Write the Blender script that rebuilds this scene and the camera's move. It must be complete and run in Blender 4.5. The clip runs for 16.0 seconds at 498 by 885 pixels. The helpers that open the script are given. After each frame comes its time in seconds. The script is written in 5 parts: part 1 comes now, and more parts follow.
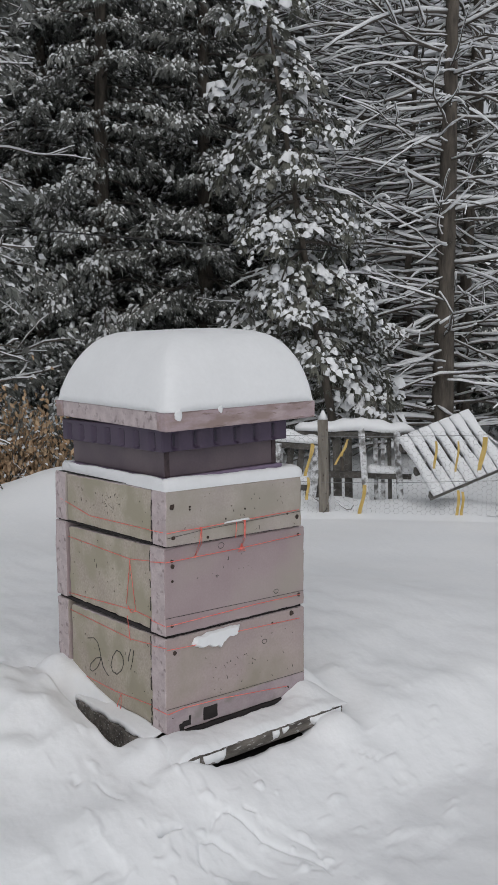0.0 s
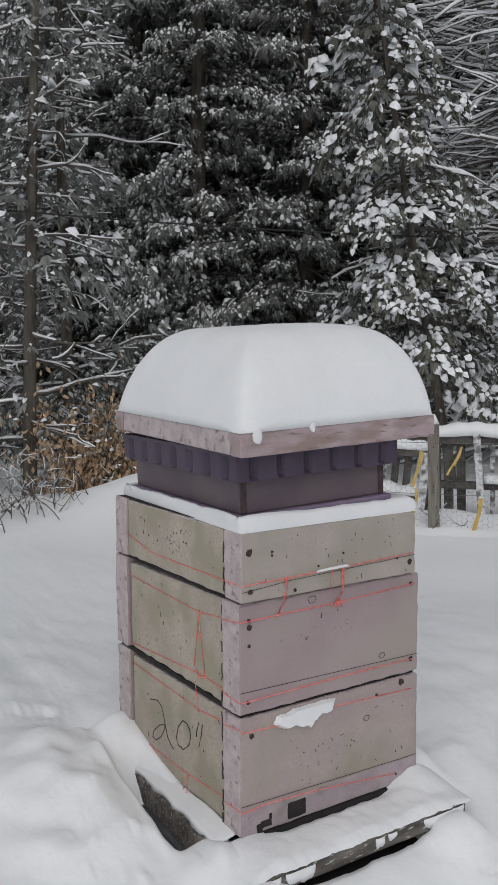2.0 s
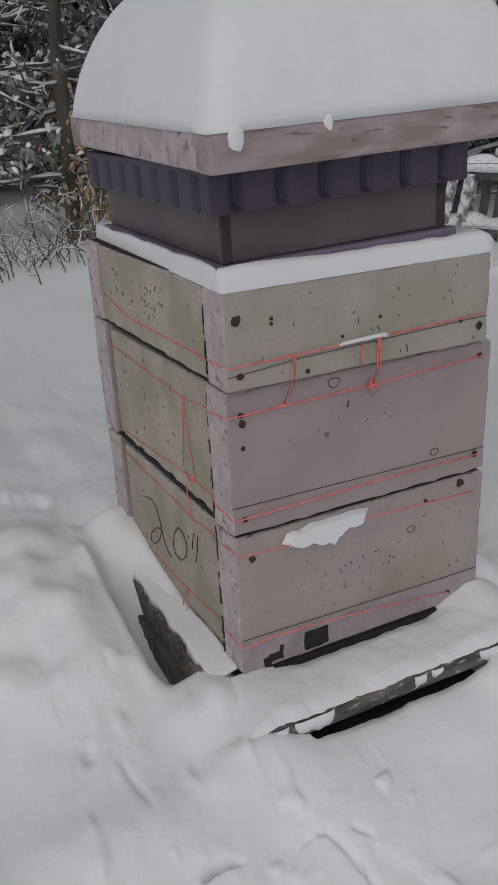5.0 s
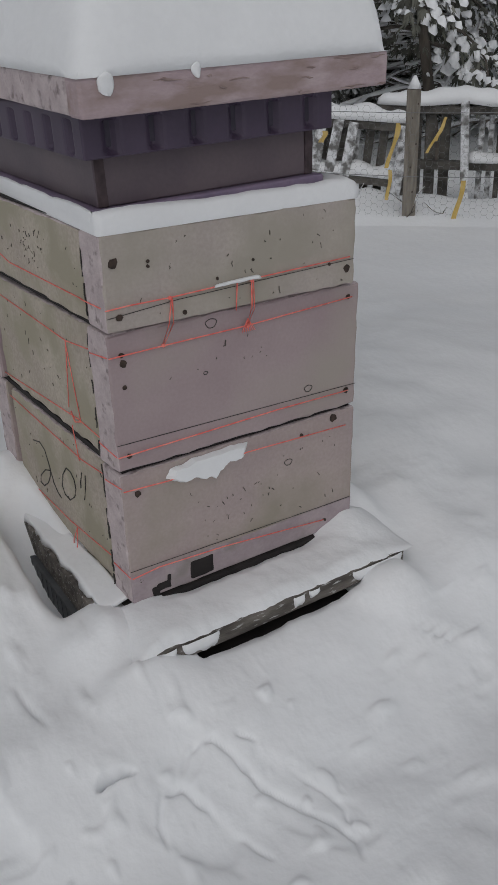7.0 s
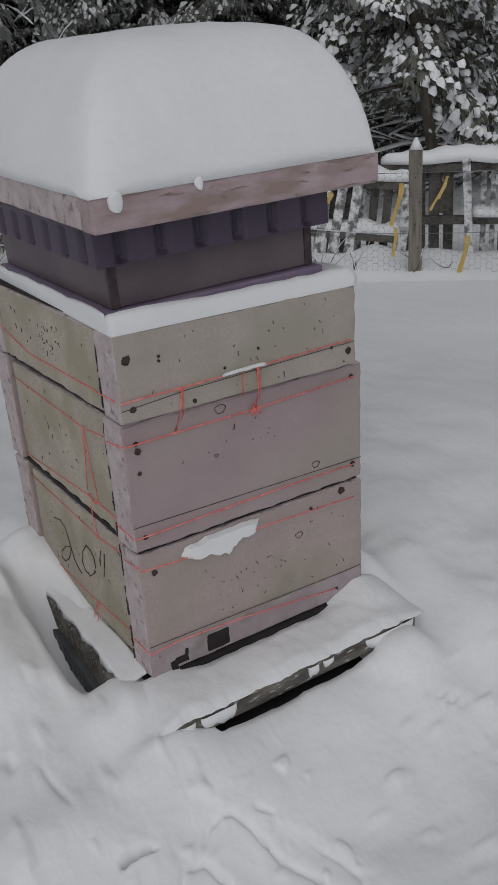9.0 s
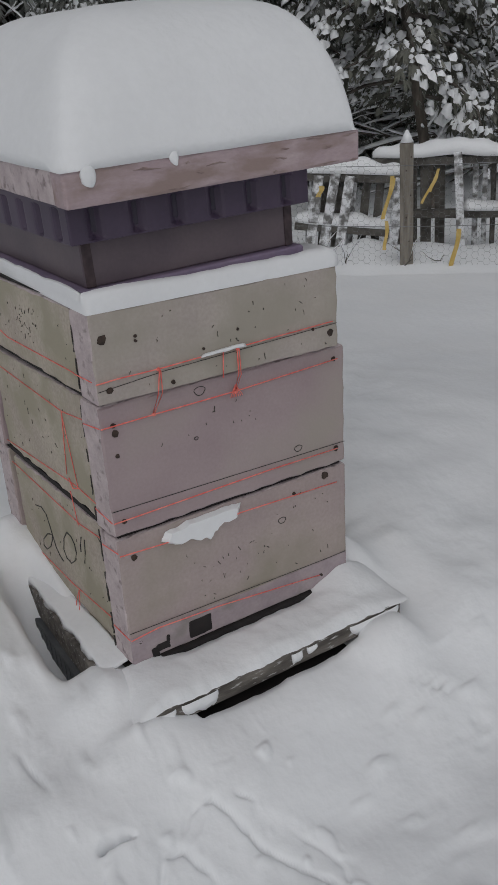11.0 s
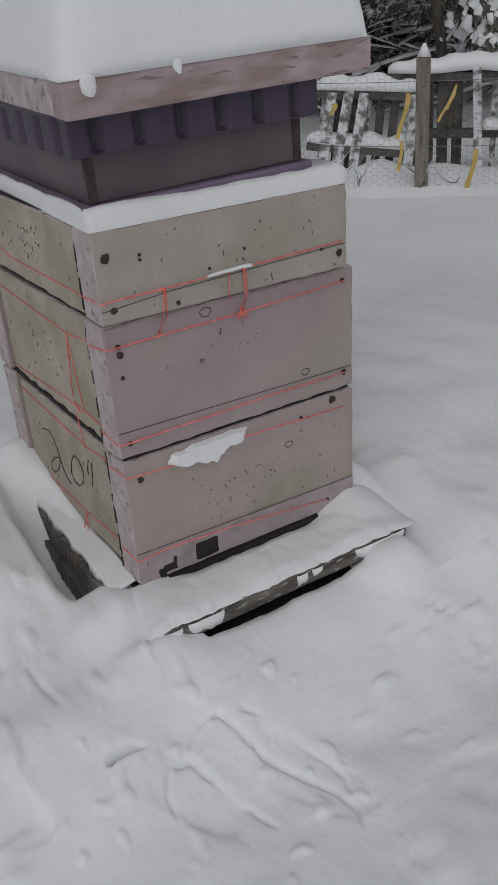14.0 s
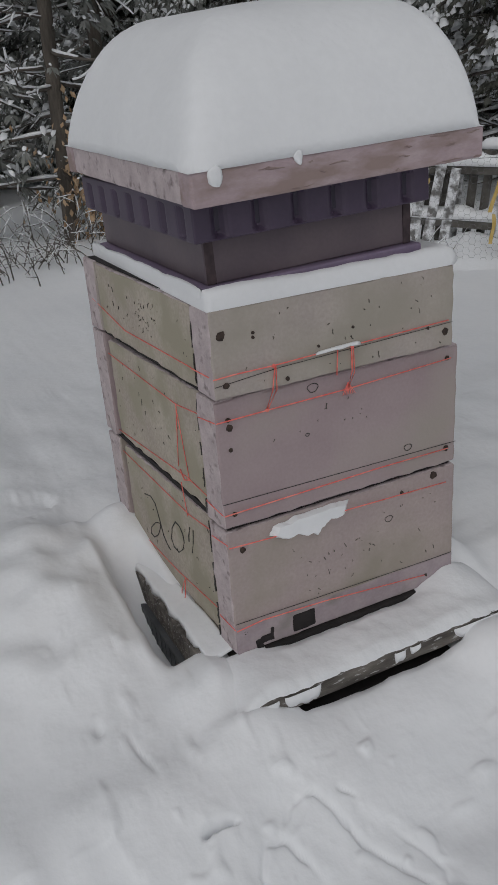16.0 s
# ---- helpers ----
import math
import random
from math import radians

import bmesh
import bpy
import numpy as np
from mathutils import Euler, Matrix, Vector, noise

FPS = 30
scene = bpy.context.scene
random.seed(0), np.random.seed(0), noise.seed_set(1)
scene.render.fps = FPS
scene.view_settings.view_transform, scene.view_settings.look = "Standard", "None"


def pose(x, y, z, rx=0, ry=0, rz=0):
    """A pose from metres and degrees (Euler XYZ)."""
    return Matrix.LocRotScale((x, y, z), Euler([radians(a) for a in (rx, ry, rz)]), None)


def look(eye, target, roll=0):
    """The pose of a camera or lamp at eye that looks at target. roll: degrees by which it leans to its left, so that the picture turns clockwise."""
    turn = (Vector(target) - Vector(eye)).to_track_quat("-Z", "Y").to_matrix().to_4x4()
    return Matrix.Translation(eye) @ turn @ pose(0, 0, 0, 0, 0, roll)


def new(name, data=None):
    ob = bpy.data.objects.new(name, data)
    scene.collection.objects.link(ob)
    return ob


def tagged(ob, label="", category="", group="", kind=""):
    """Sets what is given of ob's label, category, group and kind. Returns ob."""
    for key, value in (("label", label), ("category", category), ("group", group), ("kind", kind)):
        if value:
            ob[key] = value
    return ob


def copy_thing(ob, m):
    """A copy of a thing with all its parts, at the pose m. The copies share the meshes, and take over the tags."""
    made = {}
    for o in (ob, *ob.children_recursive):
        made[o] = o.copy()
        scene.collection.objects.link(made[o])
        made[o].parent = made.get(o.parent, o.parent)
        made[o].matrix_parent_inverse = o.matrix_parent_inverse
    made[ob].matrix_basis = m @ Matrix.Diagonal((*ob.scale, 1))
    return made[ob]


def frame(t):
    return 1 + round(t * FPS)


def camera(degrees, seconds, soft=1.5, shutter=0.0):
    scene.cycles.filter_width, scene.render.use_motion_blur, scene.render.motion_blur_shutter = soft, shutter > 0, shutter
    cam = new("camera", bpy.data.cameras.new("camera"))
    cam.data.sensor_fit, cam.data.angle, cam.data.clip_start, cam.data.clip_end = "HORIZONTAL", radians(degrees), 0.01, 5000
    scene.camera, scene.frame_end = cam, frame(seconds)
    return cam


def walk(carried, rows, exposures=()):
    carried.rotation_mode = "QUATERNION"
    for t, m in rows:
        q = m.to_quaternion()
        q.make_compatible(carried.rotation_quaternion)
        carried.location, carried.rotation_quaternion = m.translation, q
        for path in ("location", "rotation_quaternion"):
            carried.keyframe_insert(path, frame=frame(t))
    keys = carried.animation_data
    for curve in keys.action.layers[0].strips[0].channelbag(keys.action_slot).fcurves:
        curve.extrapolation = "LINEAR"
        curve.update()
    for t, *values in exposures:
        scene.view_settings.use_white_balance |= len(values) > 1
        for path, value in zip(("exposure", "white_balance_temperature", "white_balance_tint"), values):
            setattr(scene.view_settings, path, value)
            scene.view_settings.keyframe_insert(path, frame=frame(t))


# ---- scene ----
cam = camera(33.5, 16.0)
PATH = [
    (0, (-1.214, -1.901, 1.027), (0.03, -0.346, 0.843), -0.3),
    (0.5, (-1.059, -1.822, 1.004), (0.098, -0.2, 0.826), -1.6),
    (1, (-0.922, -1.766, 1.056), (0.095, -0.054, 0.874), -3.1),
    (1.5, (-0.907, -1.668, 1.054), (0.13, 0.032, 0.87), -3.2),
    (2, (-0.89, -1.5, 1.051), (0.154, 0.195, 0.856), -0.4),
    (2.5, (-0.809, -1.431, 1.023), (0.189, 0.284, 0.773), -0.5),
    (3, (-0.683, -1.406, 0.999), (0.265, 0.281, 0.494), -0.5),
    (3.2, (-0.66, -1.399, 0.988), (0.268, 0.269, 0.394), -0.6),
    (5.3, (-0.462, -1.084, 0.955), (0.308, 0.577, 0.151), -3.0),
    (5.5, (-0.474, -1.096, 0.97), (0.349, 0.535, 0.156), -1.5),
    (6, (-0.561, -1.125, 0.968), (0.39, 0.433, 0.15), 1.4),
    (6.5, (-0.546, -1.167, 0.967), (0.424, 0.375, 0.141), 2.0),
    (7, (-0.479, -1.181, 0.963), (0.48, 0.326, 0.063), -1.2),
    (7.5, (-0.472, -1.188, 0.968), (0.468, 0.304, 0.025), -1.9),
    (8, (-0.462, -1.195, 0.966), (0.448, 0.295, -0.009), -2.5),
    (8.5, (-0.472, -1.199, 0.985), (0.419, 0.296, 0.0), -2.9),
    (9, (-0.48, -1.219, 1.05), (0.468, 0.349, 0.247), -3.4),
    (9.2, (-0.479, -1.212, 1.061), (0.492, 0.385, 0.351), -3.2),
    (11.5, (-0.451, -1.232, 0.999), (0.492, 0.319, 0.159), -3.6),
    (12, (-0.453, -1.231, 0.994), (0.476, 0.309, 0.118), -3.7),
    (12.5, (-0.448, -1.222, 0.989), (0.468, 0.302, 0.074), -3.7),
    (13, (-0.446, -1.224, 0.994), (0.467, 0.29, 0.059), -3.5),
    (13.5, (-0.448, -1.221, 0.992), (0.443, 0.297, 0.041), -3.7),
    (14, (-0.446, -1.231, 0.996), (0.439, 0.288, 0.042), -3.8),
    (14.5, (-0.457, -1.228, 1.018), (0.389, 0.341, 0.112), -4.4),
    (15, (-0.456, -1.231, 1.025), (0.395, 0.371, 0.183), -4.7),
    (15.5, (-0.471, -1.226, 1.025), (0.368, 0.392, 0.202), -4.5),
    (16, (-0.493, -1.217, 1.027), (0.271, 0.445, 0.219), -4.5),
]
walk(cam, [(t, look(eye, target, roll)) for t, eye, target, roll in PATH],
    exposures=[(0, 0.0), (2.5, 0.0), (5.5, -0.43), (16, -0.43)])


# ---- light: an overcast winter day ----
world = bpy.data.worlds.new("overcast_sky")
scene.world = world
world.use_nodes = True
wn, wl = world.node_tree.nodes, world.node_tree.links
sky = wn.new("ShaderNodeTexSky")
sky.sky_type, sky.sun_disc = "NISHITA", False
sky.sun_elevation, sky.sun_rotation = radians(52), radians(215)
sky.air_density, sky.dust_density, sky.ozone_density = 1.0, 1.6, 1.0
grey = wn.new("ShaderNodeHueSaturation")
grey.inputs["Saturation"].default_value = 0.2
wl.new(sky.outputs["Color"], grey.inputs["Color"])
wl.new(grey.outputs["Color"], wn["Background"].inputs["Color"])
wn["Background"].inputs["Strength"].default_value = 0.098

sun_data = bpy.data.lights.new("sun", "SUN")
sun_data.energy, sun_data.angle, sun_data.color = 0.6, radians(80), (1.0, 0.985, 0.97)
sun = new("sun", sun_data)
sun.matrix_world = look((-9, -12, 16), (0, 0, 0))


# ---- materials ----
def surface(name, low, high, size=12.0, rough=0.8, bump=0.2, fine=120.0, metal=0.0, spread=(0.35, 0.65), depth=0.01, stain=None, stain_size=5.0, stain_at=(0.55, 0.7), stretch=(1, 1, 1), vary=0.0, coat=0.0, mottle=(0.94, 1.05), swell=0.0):
    """A two-scale noise surface between two colours, with grain relief and, if given, stains of a third colour."""
    m = bpy.data.materials.new(name)
    m.use_nodes = True
    n, l = m.node_tree.nodes, m.node_tree.links
    b = n["Principled BSDF"]
    co = n.new("ShaderNodeTexCoord")
    mp = n.new("ShaderNodeMapping")
    mp.inputs["Scale"].default_value = stretch
    l.new(co.outputs["Object"], mp.inputs["Vector"])

    def grain(scale, detail):
        t = n.new("ShaderNodeTexNoise")
        t.inputs["Scale"].default_value, t.inputs["Detail"].default_value = scale, detail
        l.new(mp.outputs["Vector"], t.inputs["Vector"])
        return t.outputs["Fac"]

    def ramp(value, a, z):
        r = n.new("ShaderNodeMapRange")
        r.inputs["From Min"].default_value, r.inputs["From Max"].default_value = a, z
        l.new(value, r.inputs["Value"])
        return r.outputs["Result"]

    def blend(fac, a, z):
        x = n.new("ShaderNodeMix")
        x.data_type = "RGBA"
        l.new(fac, x.inputs[0])
        for s, v in ((x.inputs[6], a), (x.inputs[7], z)):
            if isinstance(v, tuple):
                s.default_value = (*v, 1)
            else:
                l.new(v, s)
        return x.outputs[2]

    colour = blend(ramp(grain(size, 4), *spread), low, high)
    small = grain(fine, 3)
    shade = n.new("ShaderNodeHueSaturation")
    l.new(colour, shade.inputs["Color"])
    v = n.new("ShaderNodeMapRange")
    v.inputs["From Min"].default_value, v.inputs["From Max"].default_value = 0.3, 0.7
    v.inputs["To Min"].default_value, v.inputs["To Max"].default_value = mottle
    l.new(small, v.inputs["Value"])
    l.new(v.outputs["Result"], shade.inputs["Value"])
    colour = shade.outputs["Color"]
    if stain:
        colour = blend(ramp(grain(stain_size, 6), *stain_at), colour, stain)
    if vary:
        o = n.new("ShaderNodeObjectInfo")
        g = n.new("ShaderNodeNewGeometry")
        add = n.new("ShaderNodeMath")
        add.operation = "ADD"
        l.new(o.outputs["Random"], add.inputs[0])
        l.new(g.outputs["Random Per Island"], add.inputs[1])
        r = n.new("ShaderNodeMapRange")
        r.inputs["From Max"].default_value = 2.0
        r.inputs["To Min"].default_value, r.inputs["To Max"].default_value = 1 - vary, 1 + vary
        l.new(add.outputs[0], r.inputs["Value"])
        h = n.new("ShaderNodeHueSaturation")
        l.new(r.outputs["Result"], h.inputs["Value"])
        l.new(colour, h.inputs["Color"])
        colour = h.outputs["Color"]
    l.new(colour, b.inputs["Base Color"])
    b.inputs["Roughness"].default_value, b.inputs["Metallic"].default_value = rough, metal
    if coat:
        b.inputs["Coat Weight"].default_value = coat
    if bump:
        bp = n.new("ShaderNodeBump")
        bp.inputs["Strength"].default_value, bp.inputs["Distance"].default_value = bump, depth
        height = small
        if swell:
            mix = n.new("ShaderNodeMath")
            mix.operation = "MULTIPLY_ADD"
            l.new(grain(swell, 5), mix.inputs[0])
            mix.inputs[1].default_value = 2.2
            l.new(small, mix.inputs[2])
            height = mix.outputs[0]
        l.new(height, bp.inputs["Height"])
        l.new(bp.outputs["Normal"], b.inputs["Normal"])
    return m


SNOW = surface("snow", (0.86, 0.875, 0.895), (0.89, 0.90, 0.915), 2.5, 0.6, 0.22, 46.0, depth=0.007, mottle=(0.985, 1.01), swell=10.0)
SNOW_SOFT = surface("fresh_snow", (0.79, 0.80, 0.815), (0.825, 0.835, 0.85), 6.0, 0.65, 0.26, 70.0, depth=0.006, mottle=(0.985, 1.01), swell=11.0)
SNOW_TREE = surface("clinging_snow", (0.74, 0.755, 0.78), (0.86, 0.87, 0.885), 3.0, 0.8, 0.0, 30.0, vary=0.12)
BEIGE = surface("weathered_beige_board", (0.39, 0.342, 0.318), (0.45, 0.402, 0.362), 7.0, 0.85, 0.25, 160.0, depth=0.002, stain=(0.35, 0.32, 0.272), stain_size=6.0, stain_at=(0.44, 0.62), mottle=(0.92, 1.05))
ALGAE = surface("algae_tinted_board", (0.41, 0.355, 0.305), (0.48, 0.43, 0.36), 6.0, 0.85, 0.3, 140.0, depth=0.002, stain=(0.345, 0.315, 0.24), stain_size=9.0, stain_at=(0.44, 0.62), mottle=(0.84, 1.08))
MAUVE = surface("dull_mauve_paint", (0.34, 0.265, 0.275), (0.385, 0.31, 0.315), 6.0, 0.75, 0.2, 170.0, depth=0.002, stain=(0.36, 0.315, 0.285), stain_size=3.5, stain_at=(0.5, 0.72), mottle=(0.95, 1.03))
TAUPE = surface("worn_taupe_board", (0.38, 0.31, 0.305), (0.44, 0.37, 0.345), 5.0, 0.8, 0.22, 150.0, depth=0.002, stain=(0.315, 0.28, 0.23), stain_size=5.5, stain_at=(0.47, 0.68), mottle=(0.92, 1.04))
PINK = surface("pale_pink_foam_edge", (0.44, 0.37, 0.38), (0.56, 0.485, 0.49), 30.0, 0.9, 0.6, 220.0, depth=0.004, stain=(0.24, 0.195, 0.195), stain_size=45.0, stain_at=(0.56, 0.70))
LID_PINK = surface("chalky_pink_lid", (0.39, 0.30, 0.32), (0.46, 0.37, 0.385), 14.0, 0.85, 0.4, 180.0, depth=0.003, stain=(0.30, 0.225, 0.21), stain_size=16.0, stain_at=(0.44, 0.60), stretch=(0.6, 1, 1.6))
PURPLE = surface("dark_purple_paint", (0.092, 0.068, 0.085), (0.125, 0.095, 0.108), 9.0, 0.5, 0.1, 130.0, depth=0.001)
# the band's own purple, darkened a little for the cover's shade
PURPLE_BAND = surface("deep_purple_band", (0.050, 0.034, 0.064), (0.072, 0.050, 0.086), 9.0, 0.5, 0.1, 130.0, depth=0.001)
LILAC = surface("lilac_ledge_paint", (0.2, 0.155, 0.235), (0.25, 0.195, 0.28), 12.0, 0.6, 0.1, 120.0, depth=0.001)
# darker band tone that stands in for shade inside the grooves
GROOVE_SHADE = surface("groove_shade_tone", (0.03, 0.024, 0.042), (0.04, 0.032, 0.054), 20.0, 0.6, 0.0)
WORN_STRIP = surface("rubbed_plum_strip", (0.035, 0.022, 0.026), (0.075, 0.05, 0.055), 60.0, 0.7, 0.3, 160.0, depth=0.002)
CHIP = surface("bare_brown_chip", (0.24, 0.175, 0.165), (0.34, 0.265, 0.25), 40.0, 0.9, 0.0)
# near-black colour standing in for shade in gaps, hollows and openings
DARK = surface("hollow_shade", (0.012, 0.010, 0.010), (0.022, 0.018, 0.018), 20.0, 0.9, 0.0)
OLDWOOD = surface("wet_grey_plank", (0.07, 0.062, 0.055), (0.20, 0.18, 0.16), 10.0, 0.85, 0.6, 90.0, depth=0.004, stretch=(1, 4, 4), stain=(0.55, 0.55, 0.55), stain_size=40.0, stain_at=(0.60, 0.70))
POSTWOOD = surface("weathered_post_wood", (0.13, 0.115, 0.095), (0.26, 0.235, 0.20), 14.0, 0.9, 0.5, 60.0, depth=0.004, stretch=(3, 3, 0.4))
SLATWOOD = surface("dark_weathered_slat", (0.055, 0.05, 0.045), (0.14, 0.13, 0.115), 12.0, 0.9, 0.4, 60.0, depth=0.003, vary=0.3)
SNOWYSLAT = surface("snow_dusted_slat", (0.16, 0.155, 0.15), (0.72, 0.73, 0.75), 24.0, 0.9, 0.4, 60.0, depth=0.003, spread=(0.40, 0.58))
BARK = surface("grey_brown_bark", (0.05, 0.043, 0.036), (0.14, 0.12, 0.10), 9.0, 0.95, 0.9, 40.0, depth=0.015, stretch=(1.5, 1.5, 0.35))
TWIG = surface("dark_twig_bark", (0.06, 0.052, 0.045), (0.125, 0.11, 0.095), 15.0, 0.95, 0.0, 40.0)
# foliage paler than its snow dust: distance haze is put into both colours
NEEDLE = surface("snow_dusted_hazed_foliage", (0.13, 0.138, 0.126), (0.36, 0.365, 0.345), 5.0, 0.8, 0.0, 30.0, spread=(0.38, 0.72), vary=0.3)
CEDAR = surface("snow_dusted_hazed_olive", (0.095, 0.098, 0.078), (0.25, 0.25, 0.215), 6.0, 0.8, 0.0, 30.0, spread=(0.38, 0.72), vary=0.3)
DEADLEAF = surface("dead_tan_leaves", (0.34, 0.215, 0.12), (0.55, 0.40, 0.26), 9.0, 0.8, 0.0, 30.0, vary=0.3)
STRIP = surface("faded_mauve_strip", (0.345, 0.285, 0.305), (0.41, 0.345, 0.36), 20.0, 0.8, 0.3, 150.0, depth=0.002, stain=(0.28, 0.25, 0.24), stain_size=14.0, stain_at=(0.55, 0.7))
TWINE = surface("red_orange_twine", (0.80, 0.14, 0.115), (0.90, 0.27, 0.22), 60.0, 0.7, 0.0)
RIBBON = surface("yellow_plastic_ribbon", (0.50, 0.34, 0.08), (0.60, 0.44, 0.16), 20.0, 0.5, 0.0)
WIRE = surface("galvanised_wire", (0.16, 0.165, 0.17), (0.26, 0.265, 0.27), 30.0, 0.5, 0.0, metal=0.6)
CABLE = surface("black_cable", (0.012, 0.012, 0.012), (0.02, 0.02, 0.02), 20.0, 0.6, 0.0)
INK = surface("black_marker_ink", (0.03, 0.028, 0.026), (0.06, 0.055, 0.05), 90.0, 0.7, 0.0)
GRIME = surface("dark_grime", (0.07, 0.06, 0.052), (0.15, 0.13, 0.11), 90.0, 0.8, 0.0)
GREYPLASTIC = surface("grey_ridged_plastic", (0.07, 0.075, 0.08), (0.11, 0.115, 0.12), 15.0, 0.5, 0.1)
STEEL = surface("rusty_screw", (0.035, 0.025, 0.02), (0.075, 0.05, 0.04), 90.0, 0.6, 0.0, metal=0.4)


# ---- helpers for meshes ----
def part(name, bm, material, parent=None, label=""):
    """Links a bmesh as one mesh object, under a parent if there is one."""
    me = bpy.data.meshes.new(name)
    bm.to_mesh(me)
    bm.free()
    for m in material if isinstance(material, (list, tuple)) else (material,):
        me.materials.append(m)
    ob = new(name, me)
    ob.parent = parent
    return tagged(ob, label) if label else ob


def part_data(name, verts, faces, material, parent=None, smooth=False, label=""):
    me = bpy.data.meshes.new(name)
    me.from_pydata([tuple(v) for v in verts], [], faces)
    me.materials.append(material)
    if smooth:
        me.shade_smooth()
    ob = new(name, me)
    ob.parent = parent
    return tagged(ob, label) if label else ob


def thing(name, label, category, at=(0, 0, 0), rz=0.0, group="", kind="", rx=0.0, ry=0.0):
    ob = new(name)
    ob.matrix_world = pose(*at, rx, ry, rz)
    return tagged(ob, label, category, group, kind)


def slab(lo, hi, cut=0.03, wear=0.002, bevel=0.004, seed=0.0):
    """A board between two corners, with rounded and slightly worn edges."""
    bm = bmesh.new()
    bmesh.ops.create_cube(bm, size=1.0)
    lo, hi = Vector(lo), Vector(hi)
    size = hi - lo
    for v in bm.verts:
        v.co = lo + Vector((v.co[i] + 0.5) * size[i] for i in range(3))
    if bevel:
        bmesh.ops.bevel(bm, geom=list(bm.edges), offset=min(bevel, min(size) * 0.4), segments=2, profile=0.5, affect="EDGES")
    for axis in range(3):
        count = int(size[axis] / cut) if cut else 0
        for i in range(1, count):
            p = lo.copy()
            p[axis] += size[axis] * i / count
            no = Vector((0, 0, 0))
            no[axis] = 1
            bmesh.ops.bisect_plane(bm, geom=list(bm.verts) + list(bm.edges) + list(bm.faces), plane_co=p, plane_no=no)
    if wear:
        for v in bm.verts:
            out = sum(1 for i in range(3) if min(v.co[i] - lo[i], hi[i] - v.co[i]) < 0.5 * (bevel or 0.004) + 1e-4)
            k = wear * (0.25 if out < 2 else 1.0)
            v.co += noise.noise_vector(v.co * 45 + Vector((seed, seed, seed))) * k
    for f in bm.faces:
        f.smooth = False
    return bm


def tube(points, radii, sides=6):
    """Vertices and faces of a tapering tube along points."""
    verts, faces = [], []
    n = len(points)
    for i, p in enumerate(points):
        p = Vector(p)
        d = (Vector(points[min(i + 1, n - 1)]) - Vector(points[max(i - 1, 0)])).normalized()
        a = d.orthogonal().normalized() if abs(d.z) > 0.95 else d.cross(Vector((0, 0, 1))).normalized()
        b = d.cross(a)
        for k in range(sides):
            w = 2 * math.pi * k / sides
            verts.append(p + (a * math.cos(w) + b * math.sin(w)) * radii[i])
    for i in range(n - 1):
        for k in range(sides):
            k2 = (k + 1) % sides
            faces.append((i * sides + k, i * sides + k2, (i + 1) * sides + k2, (i + 1) * sides + k))
    faces.append(tuple(range(sides - 1, -1, -1)))
    faces.append(tuple((n - 1) * sides + k for k in range(sides)))
    return verts, faces


class Soup:
    """Collects many small pieces into one mesh."""

    def __init__(self):
        self.verts, self.faces = [], []

    def add(self, verts, faces):
        base = len(self.verts)
        self.verts.extend(tuple(v) for v in verts)
        self.faces.extend(tuple(i + base for i in f) for f in faces)

    def put(self, name, material, parent=None, smooth=False, label=""):
        return part_data(name, self.verts, self.faces, material, parent, smooth, label)


def soft(a, z, x):
    """Smooth step from 0 at a to 1 at z."""
    t = min(1.0, max(0.0, (x - a) / (z - a)))
    return t * t * (3 - 2 * t)


def lumps(x, y, size, seed):
    return noise.noise(Vector((x / size, y / size, seed)))


